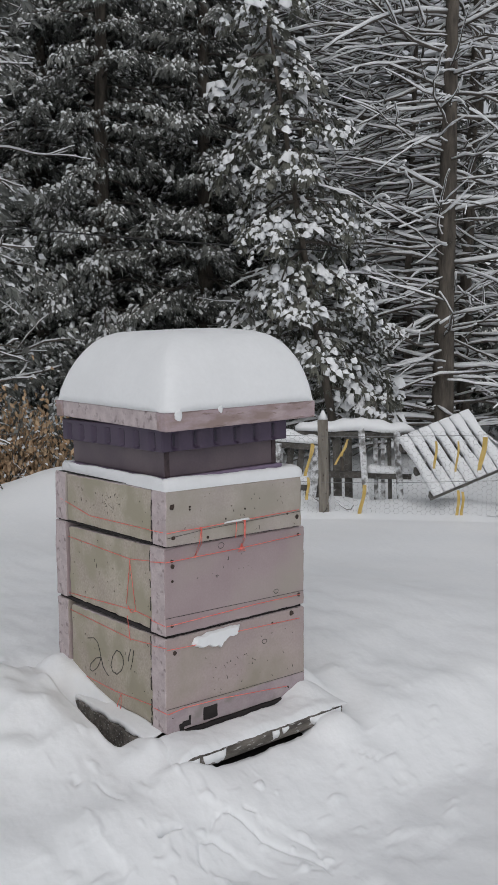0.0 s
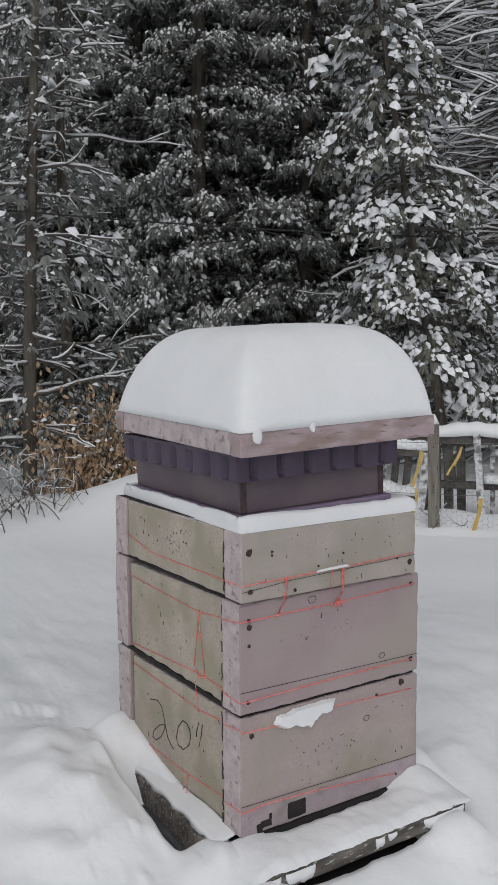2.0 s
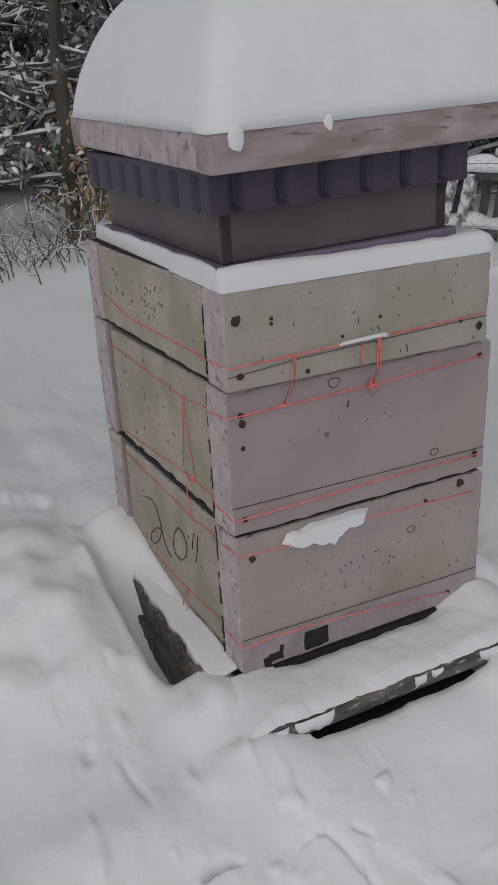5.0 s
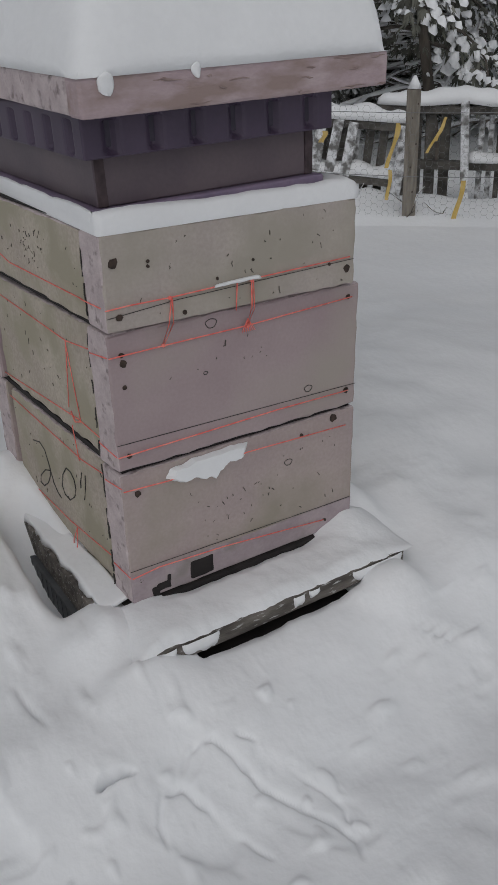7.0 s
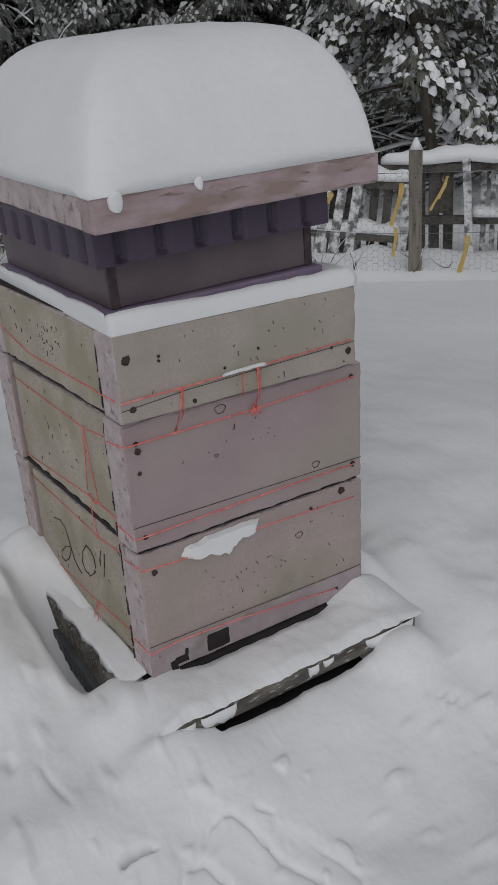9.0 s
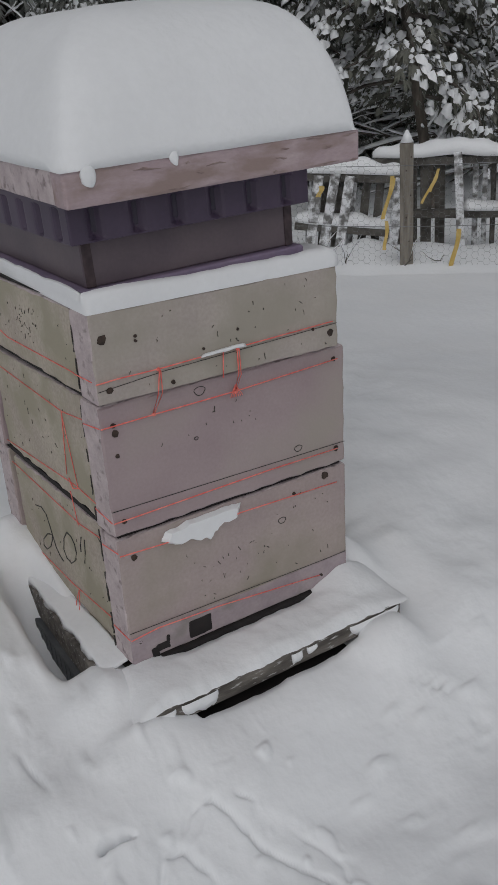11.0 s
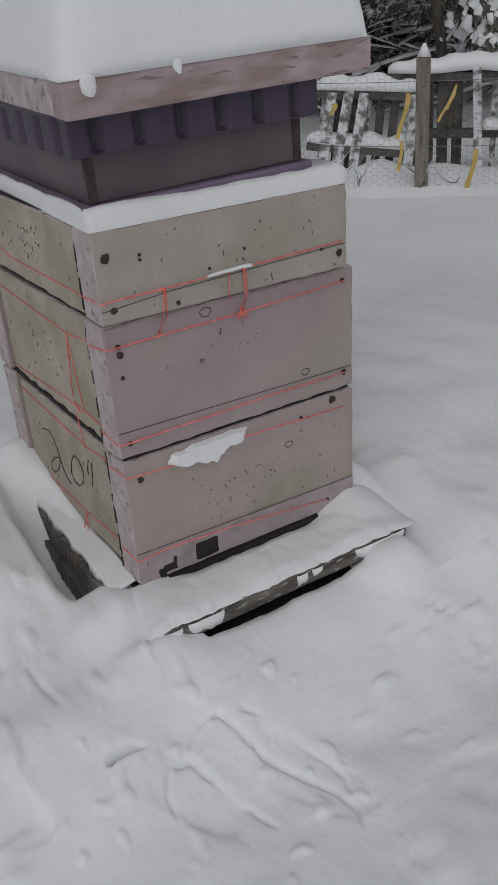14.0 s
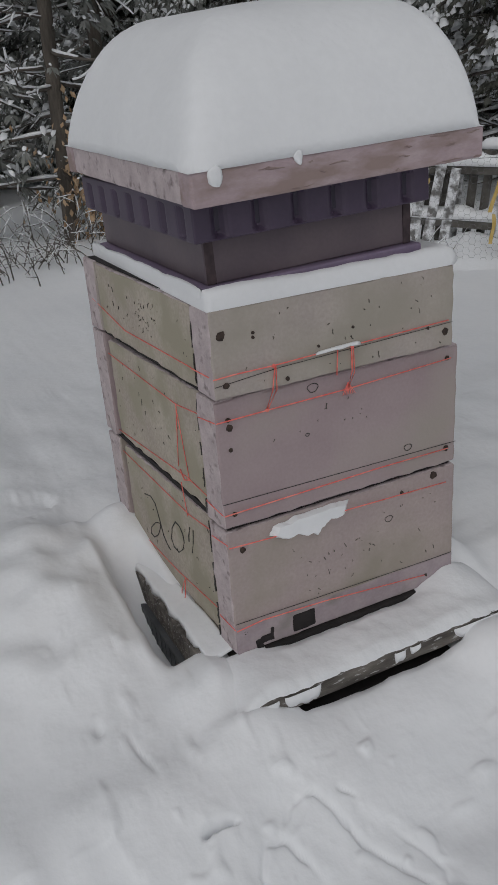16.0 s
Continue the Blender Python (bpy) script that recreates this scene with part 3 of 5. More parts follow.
def plank_snow():
    """Snow stuck to the face of the front plank."""
    for x0, x1, low in ((-0.03, 0.03, 0.030), (0.04, 0.12, 0.028), (0.288, 0.315, 0.028), (0.325, 0.352, 0.016), (0.435, 0.57, 0.028)):
        n, verts, faces = max(8, int((x1 - x0) / 0.006)), [], []
        for i in range(n + 1):
            x = x0 + (x1 - x0) * i / n
            end = min(1.0, 6 * i / n, 6 * (1 - i / n)) ** 0.5
            drop = low * (1 + 0.5 * lumps(x, low, 0.02, 4)) * (0.3 + 0.7 * end)
            for k in range(7):
                f = k / 6
                verts.append((x, -0.1255 - 0.007 * math.sin(math.pi * min(1.0, 0.15 + 0.85 * f)) * end, -0.034 - drop * f))
        faces = [(i * 7 + k, (i + 1) * 7 + k, (i + 1) * 7 + k + 1, i * 7 + k + 1) for i in range(n) for k in range(6)]
        tagged(part_data("stuck_snow", verts, faces, SNOW_SOFT, smooth=True), "snow stuck to the weathered front plank of the stand", "snow", group="snow stuck to the stand")


plank_snow()
# near-black slab added to put shade into the gap under the stand
stand_shade = part("soil", slab((0.045, -0.118, -0.135), (0.50, 0.56, -0.105), 0.04, 0.006, 0.008, 5), DARK)
tagged(stand_shade, "near-black slab for the shade under the hive stand", "soil", kind="structure")


def snow_strip(name, label, corners, thick, seed, nx=40, ny=10):
    """A soft pad of snow over a quadrilateral of corners (near-left, near-right, far-right, far-left)."""
    a, b, c, d = (Vector(p) for p in corners)
    verts, faces = [], []
    for j in range(ny + 1):
        for i in range(nx + 1):
            u, v = i / nx, j / ny
            p = a.lerp(b, u).lerp(d.lerp(c, u), v)
            k = min(1.0, 12 * min(u, 1 - u), 7 * min(v, 1 - v)) ** 0.45
            wob = 0.008 * lumps(p.x * 1.0, p.y, 0.05, seed) + 0.006 * lumps(p.x, p.y, 0.02, seed + 2)
            edge = 1 - k
            verts.append((p.x + wob * edge, p.y + wob * edge, p.z + max(0.0, k) * thick * (1 + 0.5 * lumps(p.x, p.y, 0.12, seed + 1))))
    w = nx + 1
    faces = [(j * w + i, j * w + i + 1, (j + 1) * w + i + 1, (j + 1) * w + i) for j in range(ny) for i in range(nx)]
    rim = [i for i in range(w)] + [j * w + nx for j in range(1, ny + 1)] + [ny * w + i for i in range(nx - 1, -1, -1)] + [j * w for j in range(ny - 1, 0, -1)]
    faces.append(tuple(reversed(rim)))
    return tagged(part_data(name, verts, faces, SNOW_SOFT, smooth=True), label, "snow")


def front_pad():
    """Snow on the front plank, banked up against the box at both ends, thin under the entrance."""
    nx, ny = 110, 26
    verts, faces = [], []
    for j in range(ny + 1):
        for i in range(nx + 1):
            u, v = i / nx, j / ny
            x = -0.065 + 0.665 * u
            front = -0.127 + 0.007 * lumps(x, 0.0, 0.05, 3) + 0.004 * lumps(x, 0.0, 0.017, 5)
            y = front + (0.024 - front) * v
            top = -0.017 + 0.006 * lumps(x, y, 0.10, 1) + 0.003 * lumps(x, y, 0.03, 2) + 0.007 * math.sin(math.pi * v)
            top += 0.045 * soft(0.40, 0.55, x) * soft(-0.09, 0.02, y) + 0.010 * soft(0.10, 0.0, x)
            top -= 0.010 * soft(-0.03, 0.0, y) * soft(0.07, 0.12, x) * soft(0.46, 0.40, x)
            edge = min(1.0, 6 * u, 7 * (1 - u), 7 * v + 0.02, 9 * (1 - v)) ** 0.5
            low = -0.031 - 0.03 * soft(0.0, -0.05, x)
            verts.append((x, y, low + (top - low) * edge))
    w = nx + 1
    faces = [(j * w + i, j * w + i + 1, (j + 1) * w + i + 1, (j + 1) * w + i) for j in range(ny) for i in range(nx)]
    tagged(part_data("snow_pad", verts, faces, SNOW_SOFT, smooth=True), "snow lying on the front plank of the hive stand", "snow")


front_pad()
snow_strip("snow_pad", "snow lying on the side plank beside the hive", [(-0.046, 0.03, -0.026), (0.014, 0.03, -0.010), (-0.004, 0.60, -0.034), (-0.052, 0.56, -0.031)], 0.014, 5, 18, 70)


def snow_patch():
    """The blown patch of snow stuck on the upper edge of the lowest box."""
    rough = [(0.094, 0.234), (0.106, 0.251), (0.149, 0.258), (0.235, 0.261), (0.271, 0.258), (0.266, 0.234), (0.248, 0.230), (0.233, 0.234), (0.209, 0.217), (0.197, 0.203), (0.186, 0.212), (0.168, 0.211), (0.15, 0.221), (0.13, 0.217), (0.105, 0.226)]
    outline = []
    for k, (a, b) in enumerate(rough):
        c, e = rough[(k + 1) % len(rough)]
        for i in range(4):
            f = i / 4
            q = noise.noise_vector(Vector((a + (c - a) * f, b + (e - b) * f, 0)) * 110)
            outline.append((a + (c - a) * f + 0.0035 * q.x, b + (e - b) * f + 0.0035 * q.y))
    bm = bmesh.new()
    ring = [bm.verts.new((x, 0.0045, z)) for x, z in outline]
    mid = [bm.verts.new((0.177 + (x - 0.177) * 0.86, -0.0075, 0.238 + (z - 0.238) * 0.84)) for x, z in outline]
    n = len(outline)
    for i in range(n):
        bm.faces.new((ring[i], ring[(i + 1) % n], mid[(i + 1) % n], mid[i]))
    bm.faces.new(mid)
    bm.faces.new(list(reversed(ring)))
    bmesh.ops.recalc_face_normals(bm, faces=bm.faces)
    ob = part("snow_patch", bm, SNOW_SOFT)
    tagged(ob, "thin patch of blown snow stuck to the lowest box", "snow")


snow_patch()


def cord(name, parent, points, radius, material, sides=5, label=""):
    v, f = tube(points, [radius] * len(points), sides)
    me = part_data(name, v, f, material, None, True, label)
    if parent is not None:
        me.parent = parent
        me.matrix_parent_inverse = parent.matrix_world.inverted()
    return me


bpy.context.view_layer.update()


def lash(parent, front, side, r=0.0013, out=0.0):
    """A twine round a box: heights along the front (x, z) and the side (y, z)."""
    cord("twine", parent, [(x, -0.0045 - out, z) for x, z in front], r, TWINE)
    at = parent.matrix_world.translation.x
    deep = at + (0.0008 if parent is box_top else 0.0078)
    (y0, z0), (y1, z1) = side[:2]
    turn = [(at - 0.001, y0, z0), (at - 0.001, 0.066, z0 + (z1 - z0) * 0.4), (deep, 0.078, z0 + (z1 - z0) * 0.45)]
    cord("twine", parent, turn + [(deep, y, z) for y, z in side if y > 0.1], r * 0.8, TWINE)


lash(box_top, [(0.002, 0.571), (0.042, 0.573), (0.12, 0.573), (0.207, 0.576), (0.27, 0.577), (0.488, 0.583)], [(0.0, 0.571), (0.066, 0.567), (0.392, 0.566), (0.58, 0.60)], out=0.0135)
lash(box_mid, [(0.005, 0.487), (0.103, 0.489), (0.27, 0.491), (0.508, 0.501)], [(0.0, 0.487), (0.184, 0.464), (0.59, 0.478)])
lash(box_mid, [(0.005, 0.306), (0.338, 0.311), (0.506, 0.309)], [(0.0, 0.306), (0.168, 0.314), (0.592, 0.285)])
lash(box_low, [(0.008, 0.238), (0.10, 0.233), (0.266, 0.241), (0.503, 0.233)], [(0.0, 0.242), (0.189, 0.220), (0.593, 0.232)])
lash(box_low, [(0.008, 0.052), (0.065, 0.058), (0.206, 0.050), (0.452, 0.024)], [(0.0, 0.052), (0.063, 0.048), (0.286, 0.032), (0.5, 0.03)])
cord("twine_loop", box_mid, [(0.117, -0.020, 0.571), (0.111, -0.019, 0.53), (0.103, -0.006, 0.492)], 0.0012, TWINE)
cord("twine_loop", box_mid, [(0.119, -0.020, 0.571), (0.119, -0.019, 0.53), (0.106, -0.006, 0.492)], 0.0012, TWINE)
cord("twine_loop", box_mid, [(0.243, -0.020, 0.576), (0.241, -0.018, 0.528)], 0.0012, TWINE)
cord("twine_loop", box_mid, [(0.272, -0.020, 0.574), (0.273, -0.019, 0.53), (0.269, -0.006, 0.489)], 0.0014, TWINE)
cord("twine_loop", box_mid, [(0.276, -0.020, 0.574), (0.279, -0.017, 0.525), (0.270, -0.006, 0.489)], 0.0010, TWINE)
for k in range(7):
    cord("twine_tassel", box_mid, [(0.271, -0.007, 0.505), (0.271 + (k - 3) * 0.0045, -0.009, 0.482)], 0.0008, TWINE)
for z, x in ((0.573, 0.115), (0.49, 0.104), (0.575, 0.273), (0.49, 0.27)):
    bm = bmesh.new()
    bmesh.ops.create_icosphere(bm, subdivisions=1, radius=0.004, matrix=Matrix.Translation((x, -0.006 if z < 0.53 else -0.02, z)))
    k = part("twine_knot", bm, TWINE, box_mid)
    k.matrix_parent_inverse = box_mid.matrix_world.inverted()
snow_strip("snow_dust", "thread of snow clinging along the twine", [(0.20, -0.022, 0.576), (0.295, -0.022, 0.578), (0.295, -0.013, 0.578), (0.20, -0.013, 0.576)], 0.004, 12, 20, 4)
cord("twine_loop", box_mid, [(0.012, 0.184, 0.463), (0.012, 0.207, 0.326)], 0.0009, TWINE)
cord("twine_loop", box_mid, [(0.012, 0.186, 0.463), (0.012, 0.158, 0.313)], 0.0009, TWINE)
cord("twine_loop", box_mid, [(0.012, 0.200, 0.320), (0.010, 0.180, 0.305), (0.012, 0.158, 0.313)], 0.0013, TWINE)
cord("twine_tail", box_low, [(0.013, 0.205, 0.289), (0.014, 0.194, 0.216)], 0.0010, TWINE)
cord("twine_tail", box_low, [(0.014, 0.250, 0.034), (0.008, 0.262, 0.0), (0.004, 0.258, -0.022)], 0.0012, TWINE)
cord("twine_tail", box_low, [(0.014, 0.250, 0.034), (0.007, 0.240, 0.004), (0.002, 0.244, -0.024)], 0.0010, TWINE)

# fine scored lines parallel to the twine, and the entrance
cord("scored_line", box_mid, [(0.006, -0.0008, 0.327), (0.527, -0.0008, 0.318)], 0.0007, INK)
cord("scored_line", box_top, [(0.005, -0.0148, 0.556), (0.13, -0.0148, 0.566), (0.50, -0.0148, 0.577)], 0.0006, INK)
cord("scored_line", box_low, [(0.01, 0.0038, 0.062), (0.475, 0.0038, 0.052), (0.53, 0.0038, 0.052)], 0.0007, INK)
# entrance and chewed holes: near-black blocks with the inner shade as colour
entrance = part("entrance", slab((0.134, 0.0015, -0.004), (0.187, 0.03, 0.037), 0.01, 0.002, 0.005, 8), DARK, box_low, "black square flight entrance")
entrance.matrix_parent_inverse = box_low.matrix_world.inverted()
for lo, hi in (((0.050, 0.0015, -0.012), (0.066, 0.02, 0.010)), ((0.060, 0.0015, -0.002), (0.090, 0.02, 0.014)), ((0.083, 0.0015, 0.010), (0.093, 0.02, 0.027))):
    hole = part("chewed_hole", slab(lo, hi, 0.008, 0.004, 0.003, lo[0] * 50), DARK, box_low)
    hole.matrix_parent_inverse = box_low.matrix_world.inverted()

skirt = part("side_skirt", slab((0.018, 0.085, -0.052), (0.045, 0.600, -0.0125), 0.03, 0.002, 0.004, 79), ALGAE, box_low, "floor board edge under the side")
skirt.matrix_parent_inverse = box_low.matrix_world.inverted()
strip = part("lower_strip", slab((0.010, 0.0045, -0.010), (0.533, 0.012, 0.050), 0.04, 0.0006, 0.002, 77), STRIP, box_low, "mauve-pink strip along the foot")
strip.matrix_parent_inverse = box_low.matrix_world.inverted()

# the figures written on the side in marker
STROKES = [
    [(0.447, 0.16), (0.408, 0.17), (0.385, 0.161), (0.374, 0.138), (0.367, 0.118), (0.356, 0.091), (0.339, 0.076), (0.324, 0.07)],
    [(0.367, 0.118), (0.399, 0.106), (0.431, 0.079), (0.438, 0.059), (0.419, 0.057), (0.391, 0.077), (0.374, 0.101), (0.367, 0.118)],
    [(0.275, 0.164), (0.298, 0.139), (0.309, 0.107), (0.299, 0.09), (0.275, 0.088), (0.25, 0.107), (0.237, 0.131), (0.24, 0.151), (0.254, 0.163), (0.275, 0.164)],
    [(0.196, 0.187), (0.207, 0.163), (0.209, 0.147)],
    [(0.18, 0.188), (0.186, 0.158), (0.198, 0.125)],
    [(0.094, 0.155), (0.079, 0.16), (0.074, 0.154), (0.049, 0.153)],
]
for s in STROKES:
    cord("marker_stroke", box_low, [(0.0165, y, z) for y, z in s], 0.0013, INK)


def scratches(parent, axis, lo, hi, depth, count, seed):
    """Small nicks and pencil marks on a board, as short dark bars."""
    rng = random.Random(seed)
    for _ in range(count):
        a, z = rng.uniform(lo[0], hi[0]), rng.uniform(lo[1], hi[1])
        w = rng.uniform(0.2, 2.9)
        n = rng.uniform(0.002, 0.011) * rng.choice((0.5, 1.0, 1.3))
        b, y = a + n * math.cos(w) * 0.6, z + n * math.sin(w)
        mid = ((a + b) / 2 + rng.uniform(-.002, .002), (z + y) / 2)
        pts = [(p, depth, q) if axis == 1 else (depth, p, q) for p, q in ((a, z), mid, (b, y))]
        cord("nick", parent, pts, rng.uniform(0.0005, 0.0011), GRIME, 4)


def joint_cracks(parent, x, y, lo, hi, seed):
    """The broken dark line where the side board butts against the front board."""
    rng = random.Random(seed)
    z = lo + rng.uniform(0.004, 0.02)
    while z < hi - 0.02:
        n = min(rng.uniform(0.018, 0.075), hi - 0.006 - z)
        k = max(3, int(n / 0.008))
        pts = [(x + rng.uniform(-0.0006, 0.0006), y + rng.uniform(-0.0016, 0.0016), z + n * i / k) for i in range(k + 1)]
        cord("joint_crack", parent, pts, rng.uniform(0.0011, 0.0024), INK, 5)
        z += n + rng.uniform(0.004, 0.028)


joint_cracks(box_low, BOTTOM[0][0] + 0.0012, BOTTOM[0][1] + 0.073, BOTTOM[0][2], BOTTOM[1][2], 31)
joint_cracks(box_mid, MIDDLE[0][0] + 0.0012, MIDDLE[0][1] + 0.073, MIDDLE[0][2], MIDDLE[1][2], 32)
joint_cracks(box_top, TOP[0][0] + 0.0012, TOP[0][1] + 0.073, TOP[0][2], TOP[1][2], 33)
scratches(box_top, 0, (0.22, 0.59), (0.32, 0.65), 0.0045, 24, 1)
scratches(box_top, 0, (0.08, 0.56), (0.55, 0.66), 0.0045, 26, 2)
scratches(box_mid, 0, (0.08, 0.30), (0.56, 0.50), 0.0138, 30, 3)
scratches(box_low, 0, (0.08, 0.03), (0.56, 0.24), 0.0168, 26, 4)
scratches(box_low, 1, (0.16, 0.10), (0.33, 0.17), 0.0055, 15, 5)
scratches(box_low, 1, (0.03, 0.04), (0.50, 0.24), 0.0055, 26, 6)
scratches(box_mid, 1, (0.10, 0.42), (0.32, 0.48), -0.0005, 12, 7)
scratches(box_top, 1, (0.05, 0.54), (0.49, 0.67), -0.0145, 30, 8)
for x, z, r, who, dy in ((0.2, 0.508, 0.011, box_mid, -0.0008), (0.368, 0.184, 0.009, box_low, 0.0052), (0.185, 0.42, 0.004, box_mid, -0.0008), (0.41, 0.335, 0.009, box_mid, -0.0008)):
    ring = [(x + r * math.cos(a) * (1 + 0.15 * math.sin(3 * a)), dy, z + 0.75 * r * math.sin(a)) for a in np.linspace(0.0, 6.28, 16)]
    cord("knot_mark", who, ring, 0.0007, INK, 4)


def shear_to_view(things, k):
    """Shears the stacked boxes to fit the camera's view: their backs lean sideways."""
    for top in things:
        for ob in top.children_recursive:
            if ob.type == "MESH":
                for v in ob.data.vertices:
                    v.co.x += k * max(0.0, (ob.matrix_world @ v.co).y)


bpy.context.view_layer.update()
shear_to_view((box_low, box_mid, box_top), -0.045)


# ---- trees ----
def mesh_np(name, verts, faces, material, parent=None, smooth=False, label=""):
    """A mesh from arrays: verts (n, 3) and faces (m, k)."""
    me = bpy.data.meshes.new(name)
    m, k = faces.shape
    me.vertices.add(len(verts))
    me.vertices.foreach_set("co", verts.astype(np.float32).ravel())
    me.loops.add(m * k)
    me.loops.foreach_set("vertex_index", faces.astype(np.int32).ravel())
    me.polygons.add(m)
    me.polygons.foreach_set("loop_start", np.arange(0, m * k, k, dtype=np.int32))
    me.update(calc_edges=True)
    if smooth:
        me.shade_smooth()
    me.materials.append(material)
    ob = new(name, me)
    ob.parent = parent
    return tagged(ob, label) if label else ob


def unit(a):
    return a / np.maximum(1e-9, np.linalg.norm(a, axis=-1, keepdims=True))


def spray_mesh(rng, at, way, size, blades=5):
    """Flat feathery sprays: narrow leaflets fanned to both sides of a drooping stem."""
    n = len(at)
    side = unit(np.cross(way, np.array([0, 0, 1.0])) + rng.normal(0, 0.25, (n, 3)))
    verts, faces = [], []
    for b in range(blades):
        f = b / (blades - 1)
        fan = (f - 0.5) * 2.0
        d = unit(way + side * fan * 0.85 + rng.normal(0, 0.12, (n, 3)))
        root = at + way * size[:, None] * 0.10 * (1 - abs(fan))
        length = size[:, None] * (1 - 0.35 * abs(fan)) * rng.uniform(0.75, 1.15, (n, 1))
        w = unit(np.cross(d, np.cross(d, side) + side * 0.3 + rng.normal(0, 0.3, (n, 3)))) * size[:, None] * 0.12
        tip = root + d * length + np.array([0, 0, -1.0]) * length * 0.18
        mid = root + d * length * 0.55
        k = len(verts) * n
        verts += [root, mid + w, tip, mid - w]
        faces.append(np.stack([np.arange(n) + k, np.arange(n) + k + n, np.arange(n) + k + 2 * n, np.arange(n) + k + 3 * n], 1))
    return np.concatenate(verts), np.concatenate(faces)


def clump_mesh(rng, at, way, size, lie=0.75, plump=1.0):
    """Small uneven lumps of snow, longer along the spray that they lie on."""
    n = len(at)
    flat = way * np.array([1, 1, lie])
    flat = unit(flat)
    side = unit(np.cross(flat, np.array([0, 0, 1.0])) + rng.normal(0, 0.05, (n, 3)))
    up = np.cross(side, flat)
    verts = [at + up * size[:, None] * plump * rng.uniform(0.28, 0.5, (n, 1)) + flat * size[:, None] * 0.05]
    ring = 5
    for k in range(ring):
        a = 2 * math.pi * k / ring
        r = rng.uniform(0.6, 1.15, (n, 1)) * size[:, None]
        verts.append(at + (flat * math.cos(a) * 0.85 + side * math.sin(a) * 0.50 * min(1.4, plump)) * r - up * size[:, None] * 0.06 - np.array([0, 0, 1.0]) * r * 0.10)
    for k in range(ring):
        verts.append(at * 0.35 + verts[1 + k] * 0.65 + up * size[:, None] * plump * rng.uniform(0.12, 0.3, (n, 1)))
    i = np.arange(n)
    faces = []
    for k in range(ring):
        k2 = (k + 1) % ring
        lo, lo2, hi, hi2 = (i + n * (1 + k), i + n * (1 + k2), i + n * (1 + ring + k), i + n * (1 + ring + k2))
        faces.append(np.stack([lo, lo2, hi2], 1))
        faces.append(np.stack([lo, hi2, hi], 1))
        faces.append(np.stack([hi, hi2, i], 1))
    return np.concatenate(verts), np.concatenate(faces)


def bent(rng, start, way, length, parts, droop, wander):
    """Points of a limb that leaves start towards way, sinks by droop and wanders."""
    pts, p, d = [Vector(start)], Vector(start), Vector(way).normalized()
    for k in range(parts):
        d = (d + Vector((rng.normal(0, wander), rng.normal(0, wander), rng.normal(0, wander * 0.8) - droop))).normalized()
        p = p + d * (length / parts)
        pts.append(p.copy())
    return pts


def trunk_of(rng, tree, height, girth, lean=(0, 0), sides=10):
    pts, radii = [], []
    steps = 14
    for k in range(steps + 1):
        f = k / steps
        pts.append(Vector((lean[0] * f * height + 0.05 * math.sin(3 * f + girth * 50), lean[1] * f * height + 0.04 * math.sin(4 * f + 1), -0.4 + f * (height + 0.4))))
        radii.append(max(0.008, girth * (1 - 0.92 * f) * (1.25 if k == 0 else 1.0) * rng.uniform(0.95, 1.05)))
    v, f = tube(pts, radii, sides)
    part_data("trunk", v, f, BARK, tree, True)
    return lambda z: pts[0].lerp(pts[-1], 0) if z <= -0.4 else Vector(np.array([[np.interp(z, [p.z for p in pts], [p[i] for p in pts]) for i in range(3)]])[0])


